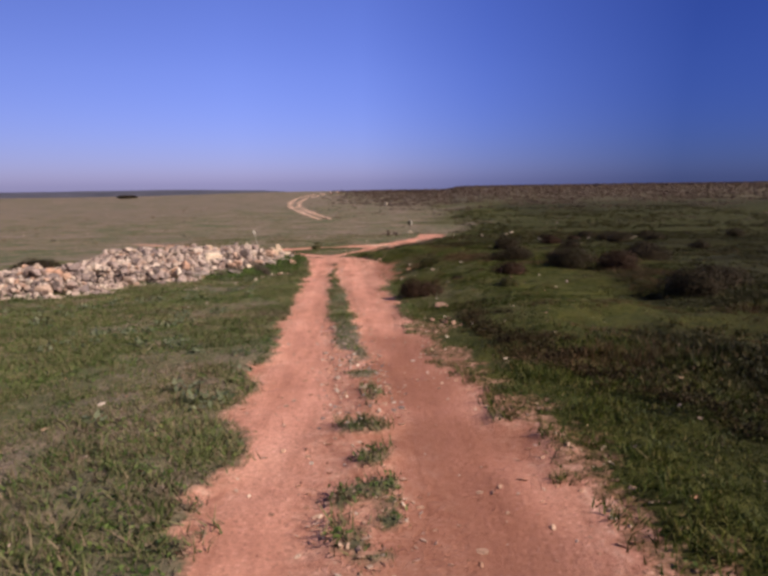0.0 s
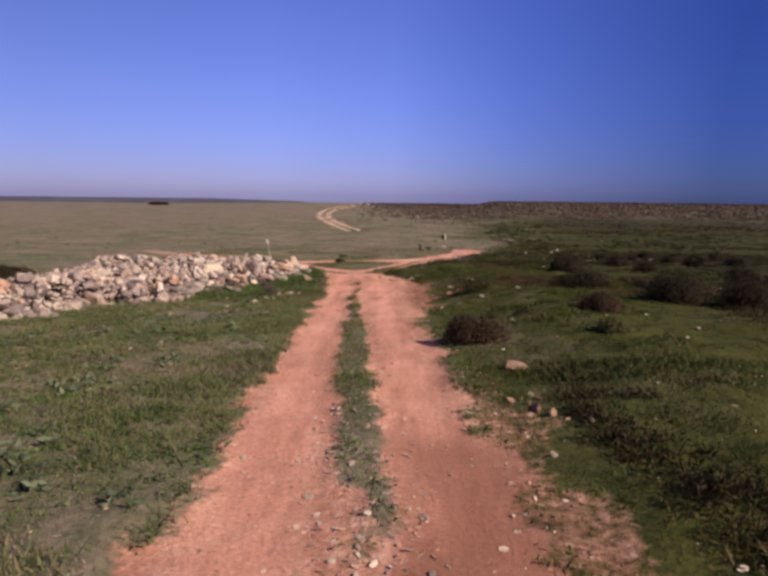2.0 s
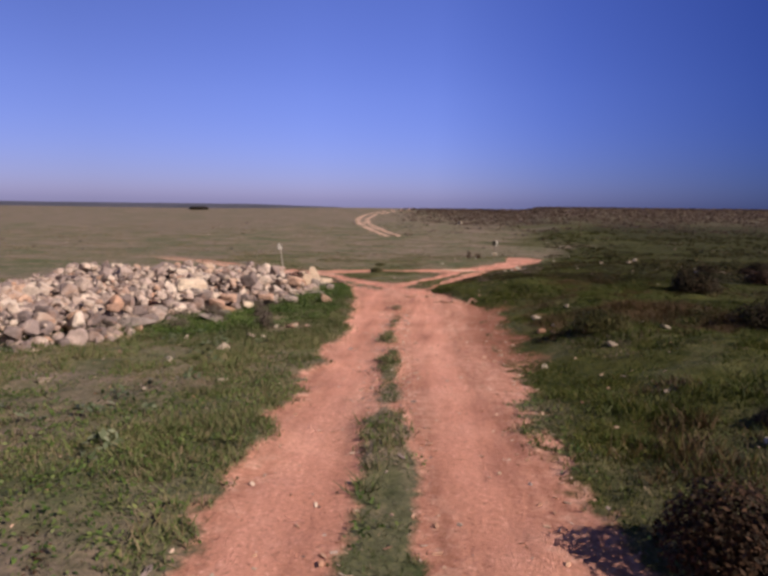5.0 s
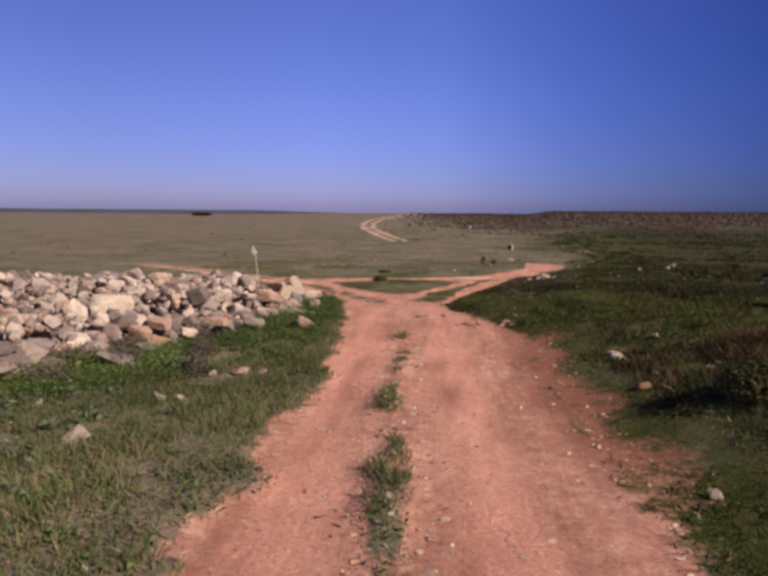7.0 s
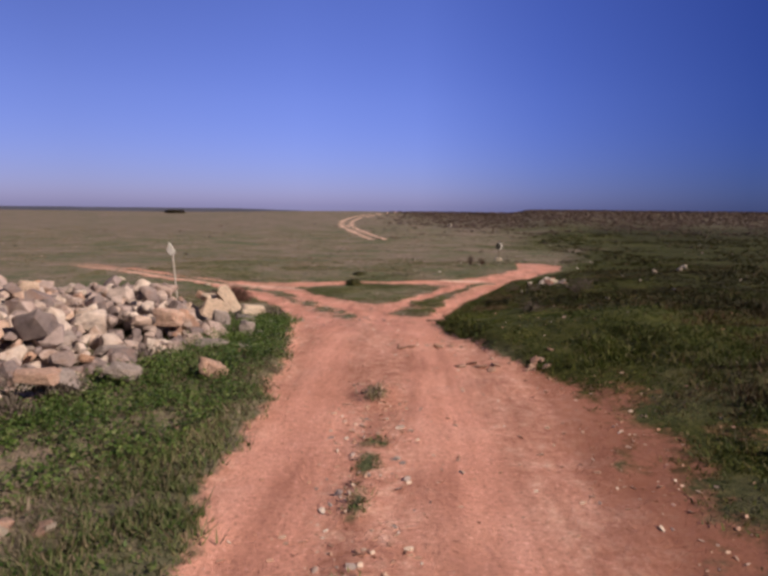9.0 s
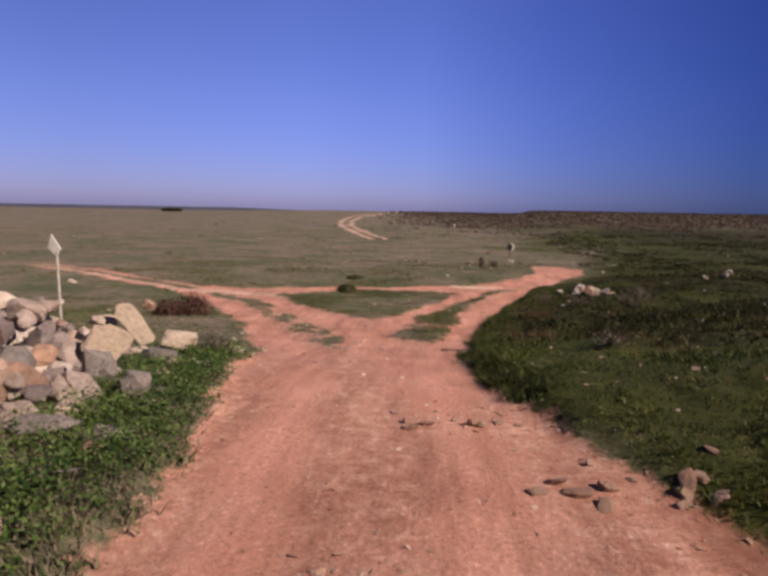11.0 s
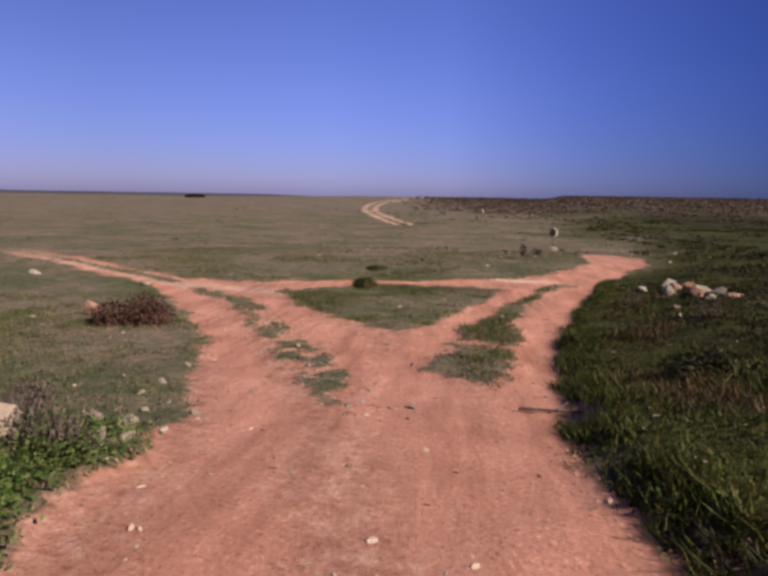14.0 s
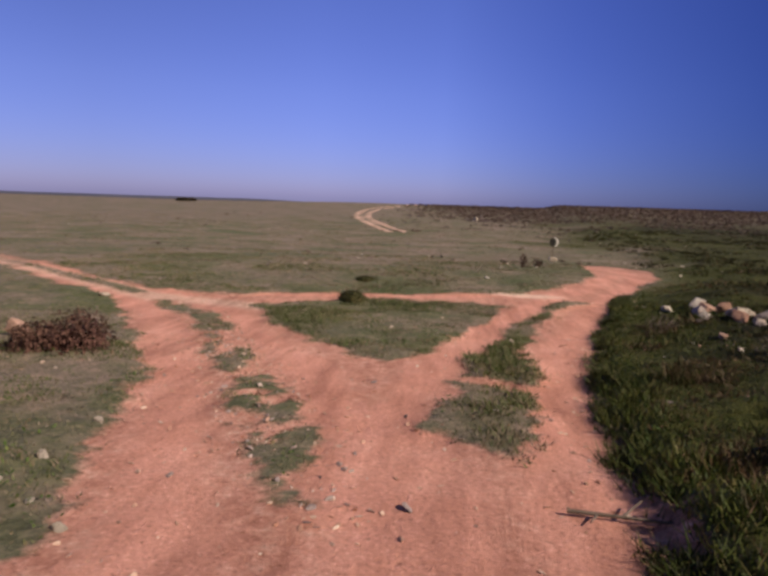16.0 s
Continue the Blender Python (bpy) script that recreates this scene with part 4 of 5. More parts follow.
def cushions(name, n, x1, y0, y1, leaves, size, wide, tall, chance, label):
    y = rng.uniform(y0, y1, n)
    x = edge_x(y) + 0.25 + (x1 - 0.25) * rng.uniform(0, 1, n)
    keep = (rng.uniform(0, 1, n) < chance(x, y)) & (bare(x, y) < 0.3)
    x, y = x[keep], y[keep]
    big = rng.uniform(0.5, 1.3, len(x))
    k = len(x) * leaves
    r, a = np.sqrt(rng.uniform(0, 1, k)), rng.uniform(0, 2 * np.pi, k)
    g = np.repeat(big, leaves)
    c = np.stack([np.repeat(x, leaves) + r * np.cos(a) * wide * g, np.repeat(y, leaves) + r * np.sin(a) * wide * g,
                  np.repeat(height(x, y), leaves) + tall * g * np.sqrt(1 - r * r * 0.9) * rng.uniform(0.2, 1, k)], -1)
    v_, f_ = sprigs(c, np.stack([np.cos(a) * r, np.sin(a) * r, 0.8 + 0 * r], -1) + rng.normal(0, 0.5, (k, 3)), size)
    tagged(part(name, mesh_from(name, v_, f_), CUSHION), label, "scrub", kind="stuff")


cushions("near_cushions", 3600, 17, 1, 32, 27, 0.028, 0.16, 0.11, lambda x, y: smooth(0.44, 0.68, 0.6 * fnoise(x, y, 1.3, 95, 3) + 0.4 * deep(x, y)), "dark green cushion plants crowding the rough slope")
cushions("bank_cushions", 3600, 30, 30, 54, 21, 0.032, 0.19, 0.12, lambda x, y: smooth(0.36, 0.62, 0.6 * fnoise(x, y, 1.3, 95, 3) + 0.4 * deep(x, y)), "dark green cushion plants crowding the rough bank")
cushions("far_cushions", 4200, 50, 40, 120, 24, 0.065, 0.34, 0.24, lambda x, y: smooth(0.42, 0.6, fnoise(x, y, 4, 97, 3)), "dark scrub tufts dotting the slope")

# heath on the far slope, too many to count
hn = 34000
hxx, hyy = rng.uniform(-14, 190, hn), 24 + 226 * rng.uniform(0, 1, hn) ** 0.8
keep = (np.abs(np.arctan2(hxx, hyy - 10)) < 1.0) & (rng.uniform(0, 1, hn) < smooth(0.40, 0.75, fnoise(hxx, hyy, 7, 55, 4) * 0.75 + 0.42 * smooth(85, 215, hyy)) * smooth(-14, 14, hxx + 0.05 * hyy - rng.uniform(0, 10, hn)))
hxx, hyy = hxx[keep], hyy[keep]
extra = rng.uniform(-60, 10, 60), rng.uniform(60, 170, 60)
hxx, hyy = np.concatenate([hxx, extra[0]]), np.concatenate([hyy, extra[1]])
ok = bare(hxx, hyy) < 0.3
hxx, hyy = hxx[ok], hyy[ok]
hzz = height(hxx, hyy)
per = 6
hs = np.repeat(rng.uniform(0.12, 0.36, len(hxx)) * (0.6 + hyy / 160), per)
d = rng.normal(0, 1, (len(hs), 3))
d /= np.linalg.norm(d, axis=1, keepdims=True)
d[:, 2] = np.abs(d[:, 2])
c = np.stack([np.repeat(hxx, per), np.repeat(hyy, per), np.repeat(hzz, per)], -1) + d * hs[:, None] * (1.0, 1.0, 0.55) * rng.uniform(0.7, 1.05, (len(hs), 1))
v, f = leaf_quads(c, d + rng.normal(0, 0.3, d.shape), 0.46 * hs)
tagged(part("heath", mesh_from("heath", v, f), HEATH_FAR), "dark heath covering the stony rise", "heath", kind="stuff")


# ---- stones ----
def rock_mesh(name, seed, flat=0.75, rough=True, corners=15):
    """A broken block: the hull of a few random points, its faces and edges roughened."""
    r = random.Random(seed)
    bm = bmesh.new()
    for _ in range(corners):
        p = Vector((r.gauss(0, 1), r.gauss(0, 1), r.gauss(0, 1))).normalized() * r.uniform(0.75, 1.0)
        p = Vector((math.copysign(abs(p.x) ** 0.58, p.x), math.copysign(abs(p.y) ** 0.58, p.y), math.copysign(abs(p.z) ** 0.58, p.z)))
        bm.verts.new((p.x, p.y * 0.85, p.z * flat))
    hull = bmesh.ops.convex_hull(bm, input=bm.verts)
    bmesh.ops.delete(bm, geom=list({g for g in hull["geom_interior"] + hull["geom_unused"] if isinstance(g, bmesh.types.BMVert)}), context="VERTS")
    if rough:
        bmesh.ops.subdivide_edges(bm, edges=bm.edges[:], cuts=2 if rough is True else 1, use_grid_fill=True)
        bmesh.ops.triangulate(bm, faces=bm.faces[:])
        bmesh.ops.smooth_vert(bm, verts=bm.verts, factor=0.28, use_axis_x=True, use_axis_y=True, use_axis_z=True)
        for v in bm.verts:
            v.co *= 0.97 + 0.09 * noise.noise(v.co * 2.6 + Vector((seed * 3.1, 0, 0))) + 0.06 * noise.noise(v.co * 7 + Vector((seed * 1.7, 5, 0)))
    bmesh.ops.triangulate(bm, faces=bm.faces[:])
    me = bpy.data.meshes.new(name)
    bm.to_mesh(me)
    bm.free()
    return me


ROCKS = [rock_mesh("stone", s, 0.6 + 0.08 * (s % 5)) for s in range(16)]
SMALL = [rock_mesh("rubble", s + 100, 0.6 + 0.08 * (s % 5), False) for s in range(14)]
WORN = [rock_mesh("rubble", s + 100, 0.6 + 0.08 * (s % 5), "once") for s in range(14)]
for me in ROCKS:
    me.materials.append(STONE)
PALE_ROCKS = [rock_mesh("stone", s + 30, 0.55) for s in range(8)]
for me in PALE_ROCKS:
    me.materials.append(PALE_STONE)
CREAM_ROCKS = [rock_mesh("stone", s + 60, 0.7) for s in range(4)]
for me in CREAM_ROCKS:
    me.materials.append(CREAM_STONE)
GREY_ROCKS = [rock_mesh("stone", s + 70, 0.7) for s in range(5)]
for me in GREY_ROCKS:
    me.materials.append(GREY_STONE)
RED_ROCKS = [rock_mesh("stone", s + 50, 0.7) for s in range(4)]
for me in RED_ROCKS:
    me.materials.append(RED_STONE)


def set_rock(ob, x, y, z, size, squash=1.0, spin=None):
    ob.matrix_basis = Matrix.LocRotScale((x, y, z), Euler((rng.normal(0, 0.35), rng.normal(0, 0.35), rng.uniform(0, 6.28)) if spin is None else spin),
                                         (size * rng.uniform(0.85, 1.25), size * rng.uniform(0.75, 1.05), size * squash))


# rubble wall: the outline of the heap and its height
HEAP = [(-12.6, 14.2), (-9.4, 14.5), (-8.1, 14.9), (-7.8, 15.4), (-8.2, 16.7), (-8.0, 18.3), (-7.1, 18.8), (-6.4, 19.9), (-6.5, 21.4), (-6.2, 22.4), (-5.8, 23.9), (-5.1, 25.2), (-4.6, 26.6), (-4.3, 28.2), (-4.35, 30.3), (-5.2, 31.2), (-7.0, 31.8), (-9.0, 33.8), (-12.0, 36.0), (-15.8, 35.5), (-15.6, 31.5), (-13.4, 25.5), (-13.2, 21.0), (-15.5, 18.0), (-15.0, 14.6)]


def heap_rise(x, y):
    s = side(HEAP, x, y)
    return (1 - 0.6 * smooth(28.4, 29.6, y) * smooth(-6.0, -5.3, x)) * smooth(-0.1, 1.2, s) * (0.16 + 0.64 * fnoise(x, y, 0.9, 83, 3) + 0.03 * smooth(1.0, 3.0, s))


wall = thing("rubble_wall", "tumbled dry-stone wall of pale limestone rubble", "stone wall", at=(-6.0, 24.0, up(-6.0, 24.0)))
wall_base = wall.matrix_basis.inverted()
cand = []
for ring in range(2):
    px, py = np.meshgrid(np.arange(-16.5, -4, 0.21), np.arange(14.0, 36.4, 0.21))
    px = px.ravel() + rng.uniform(-0.12, 0.12, px.size)
    py = py.ravel() + rng.uniform(-0.12, 0.12, py.size)
    inside = side(HEAP, px, py)
    k = (rng.uniform(0, 1, px.size) < np.where(py - 0.25 * px > 34.2, 0.55 - 0.3 * ring, 1.0)) & (inside > 0.02 - 0.12 * ring) & (np.hypot((px + 4.85) / 0.68, (py - 30.2) / 0.95) > 1)
    cand.append((px[k], py[k], height(px[k], py[k]) + heap_rise(px[k], py[k]) * (1.0 if ring == 0 else 0.55), inside[k]))
px, py, pz, ps = [np.concatenate(c_) for c_ in zip(*cand)]
near_key = line_gap([(-7.0, 20.6), (-6.3, 22.2), (-5.8, 23.9), (-5.1, 25.2), (-4.6, 26.6), (-4.3, 28.2), (-4.35, 30.3)], px, py)
order = np.argsort(near_key)
sizes = np.clip(rng.lognormal(-2.22, 0.55, len(px)), 0.05, 0.32)
pz = pz + rng.uniform(-0.13, 0.06, len(px))
pv, pf, base_count = [], [], 0
for rank, i in enumerate(order):
    s = float(sizes[i]) * float(np.interp(py[i], [17, 23], [0.66, 0.92]))
    if rank < 300:
        ob = new("stone", ROCKS[int(rng.integers(len(ROCKS)))])
        set_rock(ob, px[i], py[i], pz[i] - 0.04, s)
        ob.parent = wall
        ob.matrix_parent_inverse = wall_base
    else:
        me = (WORN if 19 < py[i] < 31.5 and ps[i] < 2.0 else SMALL)[int(rng.integers(len(SMALL)))]
        co = np.empty(len(me.vertices) * 3)
        me.vertices.foreach_get("co", co)
        co = co.reshape(-1, 3)
        m = np.array(Matrix.LocRotScale((px[i], py[i], pz[i] - 0.04), Euler((rng.normal(0, 0.4), rng.normal(0, 0.4), rng.uniform(0, 6.28))), (s * rng.uniform(0.85, 1.25), s, s)))
        pv.append(co @ m[:3, :3].T + m[:3, 3])
        tri = np.array([p.vertices[:] for p in me.polygons])
        pf.append(tri + base_count)
        base_count += len(co)
rest = part("far_rubble", mesh_from("far_rubble", np.concatenate(pv), np.concatenate(pf)), RUBBLE, wall)
rest.matrix_parent_inverse = wall_base
tagged(rest, kind="stuff")
# the large blocks at the wall's end: place, lift, half sizes, turn
for pool, x, y, lift, half, turn in [
    (GREY_ROCKS, -6.74, 21.3, 0.16, (0.44, 0.3, 0.21), (0.1, 0.08, 0.3)), (RED_ROCKS, -6.06, 23.9, 0.26, (0.23, 0.2, 0.22), (0.2, 0.2, 0.6)),
    (GREY_ROCKS, -6.75, 24.6, 0.42, (0.29, 0.22, 0.2), (0.2, 0.1, 0.3)), (RED_ROCKS, -5.06, 24.75, 0.34, (0.24, 0.2, 0.15), (0.1, 0.1, 0.4)),
    (GREY_ROCKS, -4.97, 25.0, 0.22, (0.22, 0.2, 0.19), (0.2, 0.0, 1.2)), (GREY_ROCKS, -4.6, 25.6, 0.16, (0.23, 0.2, 0.15), (0.1, 0.2, 0.2)),
    (RED_ROCKS, -5.9, 24.3, 0.4, (0.24, 0.2, 0.2), (0.3, 0.1, 0.2)), (CREAM_ROCKS, -5.47, 24.55, 0.16, (0.17, 0.15, 0.14), (0.1, 0.3, 0.8)),
    (CREAM_ROCKS, -8.53, 29.6, 0.6, (0.22, 0.2, 0.27), (0.2, 0.2, 0.5)), (GREY_ROCKS, -5.7, 23.45, 0.08, (0.21, 0.17, 0.13), (0.0, 0.1, 0.2)),
    (PALE_ROCKS, -6.2, 23.35, 0.06, (0.16, 0.13, 0.1), (0.1, 0.0, 0.4)), (GREY_ROCKS, -5.65, 22.5, 0.08, (0.35, 0.24, 0.14), (0.05, 0.1, 0.2)), (RED_ROCKS, -5.05, 27.8, 0.38, (0.28, 0.22, 0.26), (0.1, 0.2, 0.7)),
    (CREAM_ROCKS, -4.86, 30.15, 0.5, (0.19, 0.17, 0.5), (0.25, -0.62, 0.5)), (CREAM_ROCKS, -5.0, 29.8, 0.26, (0.36, 0.27, 0.3), (0.1, 0.35, 0.3)),
    (CREAM_ROCKS, -5.3, 30.2, 0.46, (0.2, 0.18, 0.2), (0.3, 0.2, 0.9)),
    (CREAM_ROCKS, -4.6, 30.85, 0.2, (0.28, 0.24, 0.19), (0.0, 0.12, 0.2)), (GREY_ROCKS, -4.05, 28.55, 0.13, (0.15, 0.16, 0.24), (0.1, 0.2, 0.4)),
    (GREY_ROCKS, -4.6, 28.85, 0.2, (0.19, 0.2, 0.32), (0.2, 0.1, 1.4)), (GREY_ROCKS, -4.62, 30.25, 0.08, (0.26, 0.2, 0.16), (0.1, 0.0, 0.3)), (GREY_ROCKS, -3.85, 28.62, 0.04, (0.09, 0.09, 0.09), (0.1, 0.0, 0.3)),
    (GREY_ROCKS, -4.3, 27.6, 0.04, (0.3, 0.2, 0.14), (0.1, 0.1, 0.2)), (GREY_ROCKS, -3.75, 27.55, 0.03, (0.22, 0.16, 0.11), (0.0, 0.1, 0.4)),
    (GREY_ROCKS, -5.5, 28.9, 0.22, (0.3, 0.28, 0.26), (0.1, 0.3, 2.2)),
    (CREAM_ROCKS, -7.11, 24.9, 0.58, (0.45, 0.34, 0.33), (0.1, 0.1, 0.5)), (CREAM_ROCKS, -6.4, 29.5, 0.36, (0.44, 0.26, 0.17), (0.0, 0.15, 0.1)),
    (GREY_ROCKS, -5.9, 26.2, 0.34, (0.38, 0.3, 0.26), (0.2, 0.1, 0.7)), (GREY_ROCKS, -5.2, 26.5, 0.16, (0.36, 0.26, 0.26), (0.0, 0.2, 0.2)),
    (CREAM_ROCKS, -6.3, 24.9, 0.26, (0.27, 0.2, 0.18), (0.2, 0.1, 1.0)), (CREAM_ROCKS, -6.1, 27.4, 0.5, (0.22, 0.18, 0.16), (0.2, 0.1, 1.9)),
    (GREY_ROCKS, -6.9, 22.6, 0.2, (0.26, 0.22, 0.2), (0.1, 0.1, 0.2)), (GREY_ROCKS, -7.1, 27.2, 0.5, (0.33, 0.26, 0.22), (0.2, 0.2, 1.2))]:
    ob = new("stone", pool[int(rng.integers(len(pool)))])
    ob.matrix_basis = Matrix.LocRotScale((x, y, up(x, y) + lift), Euler(turn), half)
    ob.parent = wall
    ob.matrix_parent_inverse = wall_base


# loose stones
def loose(x, y, s, label, red=False, group="loose stones", squash=0.8, pool=None):
    pool = pool or (RED_ROCKS if red else PALE_ROCKS)
    s = s * (1.0 if red else 0.85)
    ob = tagged(new("boulder" if s > 0.17 else "loose_stone", pool[int(rng.integers(len(pool)))]), label, "stone", group)
    set_rock(ob, x, y, up(x, y) + (0.1 if red else 0.3) * s * squash, s, squash)
    return ob


PALE = "pale limestone lying in the grass"
for x, y, s in [(-4.2, 19.4, 0.17), (-4.75, 18.5, 0.12), (-4.25, 21.0, 0.14), (-4.0, 21.05, 0.11), (2.2, 19.6, 0.13), (1.85, 22.4, 0.09), (-8.3, 37.6, 0.1),
                (-11.4, 38.7, 0.2), (-4.15, 31.75, 0.12), (-4.3, 31.2, 0.14), (-3.95, 31.4, 0.1), (-3.75, 22.4, 0.14), (-4.1, 22.2, 0.13), (-3.45, 22.5, 0.08), (-4.21, 31.85, 0.11), (-4.36, 32.4, 0.08), (-4.64, 32.85, 0.07), (-4.68, 33.35, 0.07), (-4.83, 34.3, 0.07), (-4.3, 32.7, 0.05), (-3.97, 30.0, 0.12), (-3.87, 29.4, 0.09), (-4.08, 31.25, 0.13), (-14.9, 44.9, 0.28), (-10.25, 43.3, 0.2), (1.72, 23.6, 0.17), (2.55, 22.5, 0.1), (2.73, 22.65, 0.08), (2.12, 20.8, 0.16), (1.77, 23.95, 0.15), (3.37, 33.4, 0.1), (12.6, 50.7, 0.3), (3.4, 12.9, 0.08), (12.2, 39.3, 0.2), (13.6, 39.9, 0.22), (15.8, 41.5, 0.25), (16.4, 41.0, 0.18), (20.0, 41.2, 0.25), (19.6, 40.8, 0.16), (1.6, 8.9, 0.07), (1.25, 9.9, 0.06), (1.05, 8.2, 0.05), (1.4, 12.3, 0.05), (-4.5, 31.9, 0.09), (-3.9, 32.4, 0.07), (3.4, 20.6, 0.12), (3.2, 21.2, 0.09), (4.0, 17.2, 0.12),
                (13.4, 51.9, 0.35), (9.5, 46.0, 0.25), (12.5, 40.0, 0.3), (6.0, 154.5, 0.9), (2.1, 15.0, 0.12), (2.6, 24.6, 0.12), (1.0, 18.9, 0.09), (-5.3, 20.4, 0.1), (-3.4, 17.2, 0.09), (-5.6, 16.9, 0.13)]:
    loose(x, y, s, PALE)
STAINED = "red-stained limestone half sunk in the earth"
for x, y, s in [(1.38, 11.15, 0.17), (1.15, 9.6, 0.07), (1.3, 9.75, 0.06), (-0.45, 9.3, 0.08), (-1.5, 21.1, 0.08), (-0.6, 27.1, 0.08), (-0.45, 27.25, 0.09), (-0.35, 27.1, 0.05), (0.38, 27.1, 0.09), (0.52, 27.25, 0.08), (0.1, 27.35, 0.05), (0.7, 27.5, 0.06), (-0.1, 27.6, 0.045), (-1.5, 28.4, 0.06), (-1.32, 28.35, 0.09), (-1.05, 28.5, 0.05), (-0.82, 28.4, 0.09), (-0.66, 28.45, 0.07), (-0.5, 28.4, 0.045), (-1.62, 28.7, 0.045), (-1.2, 28.8, 0.04), (-0.34, 27.1, 0.13), (-0.2, 26.95, 0.09), (-0.1, 27.2, 0.1), (0.42, 27.2, 0.12), (0.55, 27.05, 0.09), (0.3, 27.0, 0.07), (1.5, 21.85, 0.14), (1.74, 21.7, 0.1), (-1.45, 28.25, 0.08), (-0.9, 28.4, 0.1), (-3.79, 22.45, 0.2), (-3.5, 22.5, 0.1), (1.2, 9.45, 0.1), (1.0, 9.7, 0.07), (1.1, 9.3, 0.06), (1.32, 9.2, 0.08)]:
    loose(x, y, s, STAINED, True, "stones on the track", 0.5)
ob = tagged(new("boulder", RED_ROCKS[2]), "pinkish cream limestone boulder among green weeds", "stone", "loose stones")
ob.matrix_basis = Matrix.LocRotScale((-3.72, 26.0, up(-3.72, 26.0) + 0.1), Euler((0.3, 0.5, 0.9)), (0.26, 0.22, 0.24))
ob = tagged(new("boulder", RED_ROCKS[1]), "rounded pinkish limestone boulder beside a reddish shrub", "stone", "loose stones")
ob.matrix_basis = Matrix.LocRotScale((-8.5, 38.0, up(-8.5, 38.0) + 0.12), Euler((0.4, 0.55, 0.9)), (0.2, 0.2, 0.22))
# heap of stones on the bank
for i, (x, y, r) in enumerate([(4.05, 43.1, 0.34), (3.95, 42.5, 0.3), (3.62, 42.1, 0.26), (3.5, 41.5, 0.2), (4.0, 41.8, 0.24), (3.85, 41.2, 0.22), (3.75, 40.7, 0.3),
                               (3.55, 40.35, 0.26), (3.95, 40.3, 0.2), (3.68, 39.85, 0.24), (3.9, 39.5, 0.22), (3.5, 39.6, 0.13), (3.42, 43.2, 0.24), (2.62, 38.95, 0.15), (3.0, 40.6, 0.1)]):
    loose(x, y, r, "limestone in a heap on the grassy bank", group="stones of the bank heap", pool=(PALE_ROCKS, RED_ROCKS, GREY_ROCKS)[i % 3])
for i in range(10):
    t = rng.uniform(0, 1)
    loose(3.6 + 0.4 * t + rng.normal(0, 0.3), 39.5 + 3.6 * t + rng.normal(0, 0.3), rng.uniform(0.06, 0.12), "limestone in a heap on the grassy bank", group="stones of the bank heap", pool=GREY_ROCKS)
n = 40
sx, sy = rng.uniform(-12, 14, n), rng.uniform(3, 70, n)
for x, y in zip(sx, sy):
    if bare(np.array([x]), np.array([y]))[0] < 0.3 and side(HEAP, np.array([x]), np.array([y]))[0] < -0.3:
        loose(float(x), float(y), float(rng.uniform(0.05, 0.1)) * (0.6 + y / 70), PALE)


def pebbles(name, n, x0, x1, y0, y1, chance, small, big, label, material_):
    x, y = rng.uniform(x0, x1, n), rng.uniform(y0, y1, n)
    d = bare(x, y)
    keep = rng.uniform(0, 1, n) < chance(x, y, d)
    x, y, d = x[keep], y[keep], d[keep]
    z = height(x, y, d)
    me = rock_mesh("pebble", 99, 0.6, False, 9)
    co = np.array([v_.co[:] for v_ in me.vertices])
    tri = np.array([p.vertices[:] for p in me.polygons])
    s = np.exp(rng.uniform(np.log(small), np.log(big), len(x)))
    a = rng.uniform(0, 6.28, len(x))
    vs = co[None] * s[:, None, None] * rng.uniform(0.6, 1.3, (len(x), 1, 3))
    out = np.stack([vs[..., 0] * np.cos(a)[:, None] - vs[..., 1] * np.sin(a)[:, None] + x[:, None],
                    vs[..., 0] * np.sin(a)[:, None] + vs[..., 1] * np.cos(a)[:, None] + y[:, None], vs[..., 2] * 0.7 + z[:, None] + 0.05 * s[:, None]], -1)
    faces = (tri[None] + (np.arange(len(x)) * len(co))[:, None, None]).reshape(-1, 3)
    tagged(part(name, mesh_from(name, out.reshape(-1, 3), faces), material_), label, "stones", kind="stuff")


def track_stones(x, y, d):
    mid = smooth(0.6, 0.15, line_gap(STRIP, x, y)) + smooth(0.9, 0.3, line_gap(FORK_STRIP, x, y)) + 0.35 * smooth(0.7, 0.2, np.abs(x - edge_x(y)))
    mid = mid + smooth(1.1, 0.5, np.hypot((x + 1.2) / 1.3, (y - 28.6) / 0.6)) + 0.6 * smooth(1.1, 0.5, np.hypot((x + 0.5) / 0.45, (y - 7.0) / 2.8))
    return np.where(d > 0.2, 0.10 + 0.85 * np.clip(mid, 0, 1) * smooth(0.3, 0.55, fnoise(x, y, 0.8, 93, 2)), 0.03)


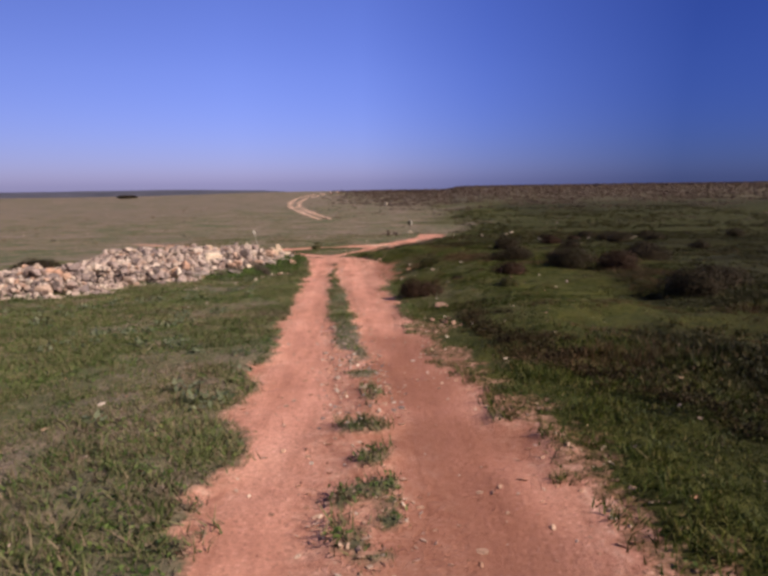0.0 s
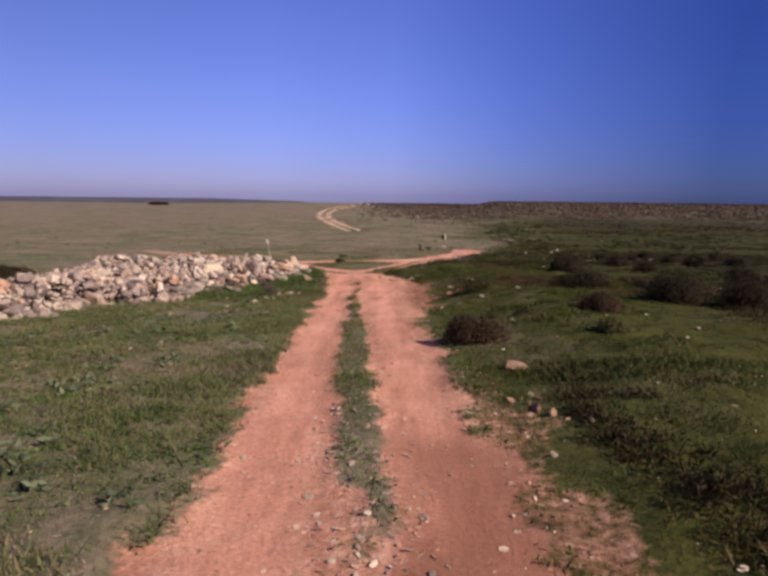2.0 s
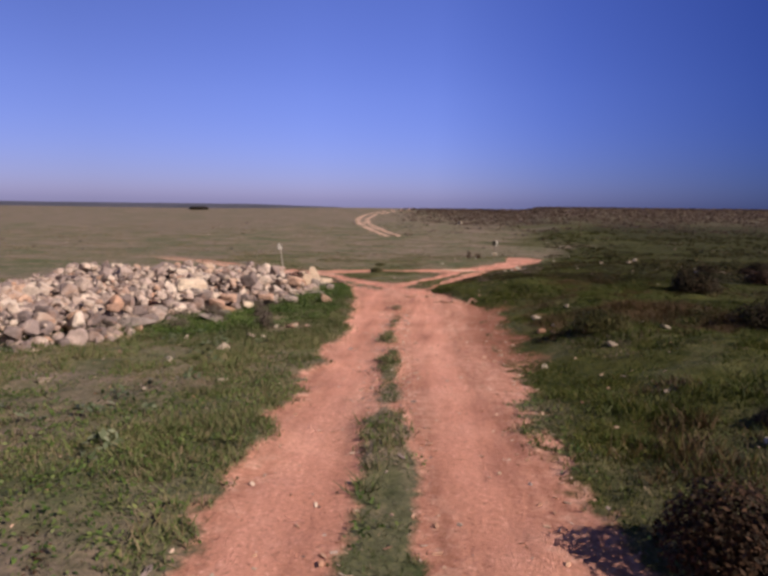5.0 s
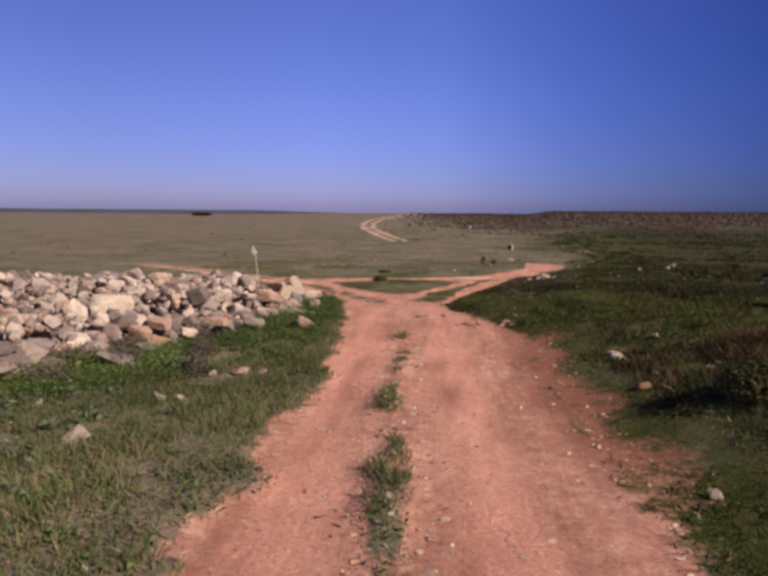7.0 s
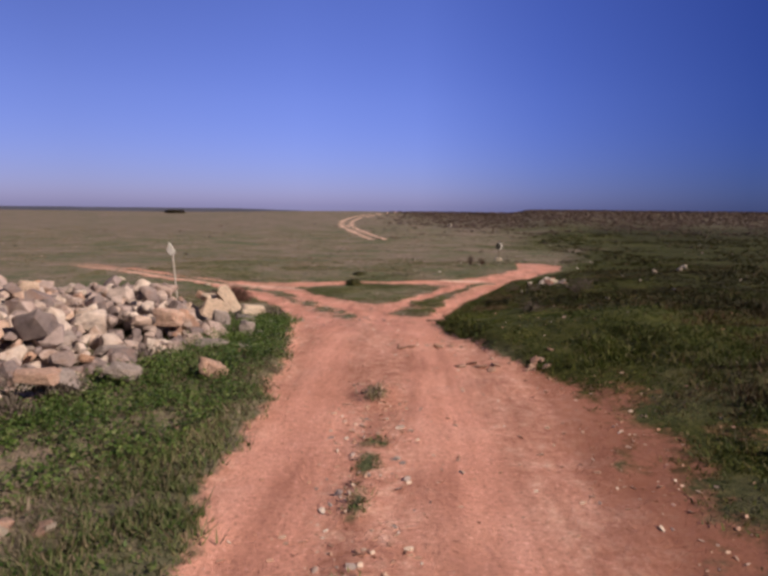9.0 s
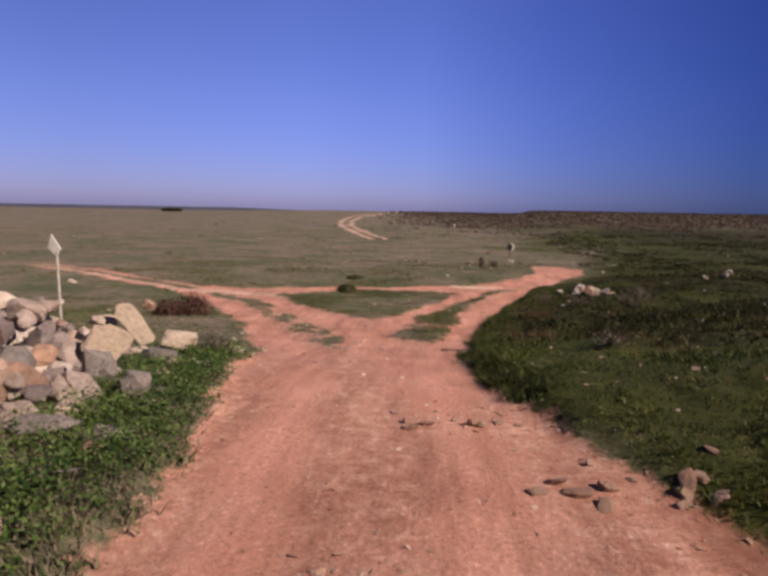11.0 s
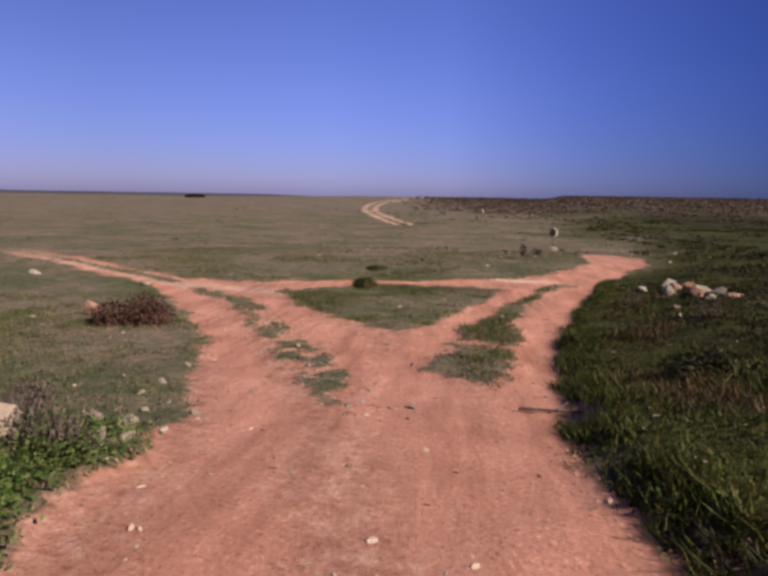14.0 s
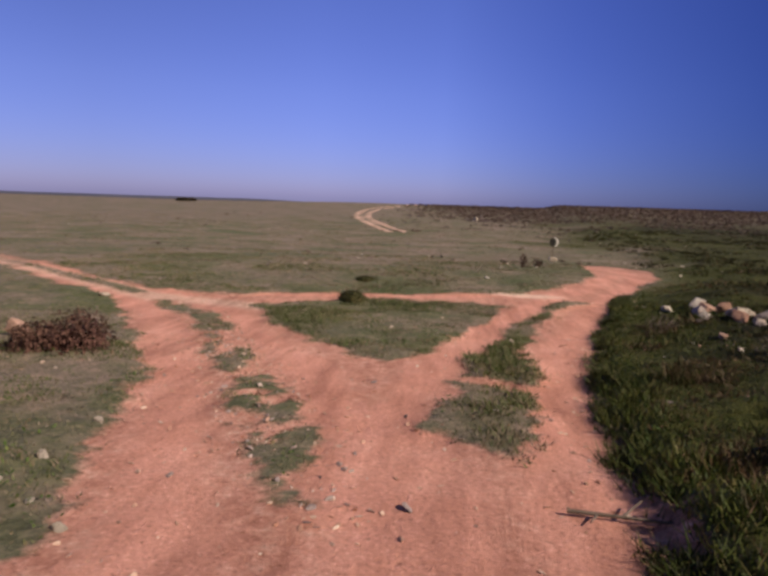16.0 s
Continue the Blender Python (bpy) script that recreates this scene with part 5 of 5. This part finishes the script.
pebbles("track_pebbles", 80000, -9, 4, 0, 47, track_stones, 0.007, 0.036, "small pale stones strewn over the track", DUSTY)
pebbles("track_clods", 12000, -9, 4, 0, 47, track_stones, 0.005, 0.022, "small clods of red earth strewn over the track", CLOD)
pebbles("bank_rubble", 420, 9, 25, 36, 45, lambda x, y, d: smooth(1.3, 0.2, line_gap([(11.5, 38.6), (14, 40), (18, 42), (23, 42.2)], x, y)) * 0.9, 0.06, 0.2, "pale stones strewn along a ruined field bank", RUBBLE)
pebbles("herb_rubble", 80, -5.1, -3.4, 26.5, 32.6, lambda x, y, d: 0.5 * (d < 0.2), 0.06, 0.16, "grey stones sunk among the weeds", RUBBLE)
pebbles("fork_stones", 2200, -8.6, -2.2, 32.5, 42.5, lambda x, y, d: smooth(0.75, 0.25, line_gap(FORK_STRIP, x, y)) * smooth(0.36, 0.55, fnoise(x, y, 0.7, 94, 2)), 0.012, 0.05, "broken pale stones lying between the wheel ruts", RUBBLE)
pebbles("strip_stones", 4600, -2.2, 0.5, 4, 25, lambda x, y, d: smooth(0.6, 0.2, line_gap(STRIP, x, y)) * np.interp(y, [4, 5, 9.5, 11, 16, 18, 25], [0.6, 0.9, 0.8, 0.12, 0.12, 0.35, 0.35]), 0.011, 0.048, "broken pale stones lying between the wheel ruts", RUBBLE)
pebbles("far_stones", 260, -50, 40, 48, 130, lambda x, y, d: 0.8 * (d < 0.2), 0.06, 0.2, "pale stones scattered over the far pasture", RUBBLE)
pebbles("field_pebbles", 2600, -14, 14, 2, 60, lambda x, y, d: 0.5 * smooth(0.5, 0.7, fnoise(x, y, 3, 91, 2)), 0.02, 0.06, "small pale stones strewn in the pasture", RUBBLE)

# ---- posts ----
post = thing("marker_post", "slim weathered wooden post with a pointed white tip plate", "post", at=(-6.02, 30.5, up(-6.02, 30.5)))
tilt = Vector((-0.30, 0.45, 1.44))
bm = bmesh.new()
m = Matrix.Translation(tilt / 2) @ tilt.to_track_quat("Z", "Y").to_matrix().to_4x4()
bmesh.ops.create_cone(bm, segments=8, radius1=0.02, radius2=0.016, depth=tilt.length, cap_ends=True, matrix=m)
part("shaft", bm, POST_WOOD, post)
bm = bmesh.new()
vs = [bm.verts.new(p) for p in ((-0.085, 0, 0.01), (0, 0, -0.12), (0.085, 0, -0.03), (-0.01, 0, 0.18))]
face = bm.faces.new(vs)
ext = bmesh.ops.extrude_face_region(bm, geom=[face])
for v_ in ext["geom"]:
    if isinstance(v_, bmesh.types.BMVert):
        v_.co.y -= 0.02
bmesh.ops.recalc_face_normals(bm, faces=bm.faces)
tip = part("tip_plate", bm, WHITE_PAINT, post, "white pointed plate")
tip.matrix_basis = pose(tilt.x, tilt.y - 0.03, tilt.z - 0.05, 0, -8, 0)

sign = thing("waymark", "white and black waymark on a thin pole with stone foot", "sign", at=(5.1, 65.4, up(5.1, 65.4)))
bm = bmesh.new()
bmesh.ops.create_cone(bm, segments=8, radius1=0.03, radius2=0.03, depth=1.25, cap_ends=True, matrix=pose(0, 0, 0.6))
part("pole", bm, TWIG, sign)
bm = bmesh.new()
bmesh.ops.create_cone(bm, segments=20, radius1=0.2, radius2=0.2, depth=0.05, cap_ends=True, matrix=pose(0.09, -0.06, 1.25, 90, 0, 0) @ Matrix.Diagonal((1, 1.3, 1, 1)))
bmesh.ops.bevel(bm, geom=bm.edges[:], offset=0.006, segments=1, affect="EDGES")
head = part("white_head", bm, WHITE_PAINT, sign, "white painted head")
bm = bmesh.new()
bmesh.ops.create_cone(bm, segments=16, radius1=0.2, radius2=0.2, depth=0.04, cap_ends=True, matrix=pose(-0.05, -0.11, 1.24, 90, 0, 0) @ Matrix.Diagonal((1, 1.25, 1, 1)))
part("black_plate", bm, BLACK_PAINT, head, "dull black plate")
foot = part("foot_stone", rock_mesh("foot_stone", 7, 0.8), PALE_STONE, sign, "pale foot stone")
foot.matrix_basis = Matrix.LocRotScale((0.02, -0.12, 0.2), None, (0.3, 0.26, 0.26))

# ---- fallen branch by the bank ----
stick = thing("fallen_branch", "dark dead branch lying across the track's edge", "branch", at=(-0.7, 33.1, up(-0.7, 33.1)))
bm = bmesh.new()
for start, end, r0 in (((-0.3, 0.08, 0.015), (0.32, -0.04, 0.05), 0.018), ((0.02, 0.02, 0.03), (0.2, 0.2, 0.06), 0.01), ((-0.12, 0.05, 0.02), (-0.2, -0.1, 0.05), 0.009)):
    p0, p1 = Vector(start), Vector(end)
    m = Matrix.Translation((p0 + p1) / 2) @ (p1 - p0).to_track_quat("Z", "Y").to_matrix().to_4x4()
    bmesh.ops.create_cone(bm, segments=6, radius1=r0, radius2=r0 * 0.5, depth=(p1 - p0).length, cap_ends=True, matrix=m)
part("branch", bm, TWIG, stick)
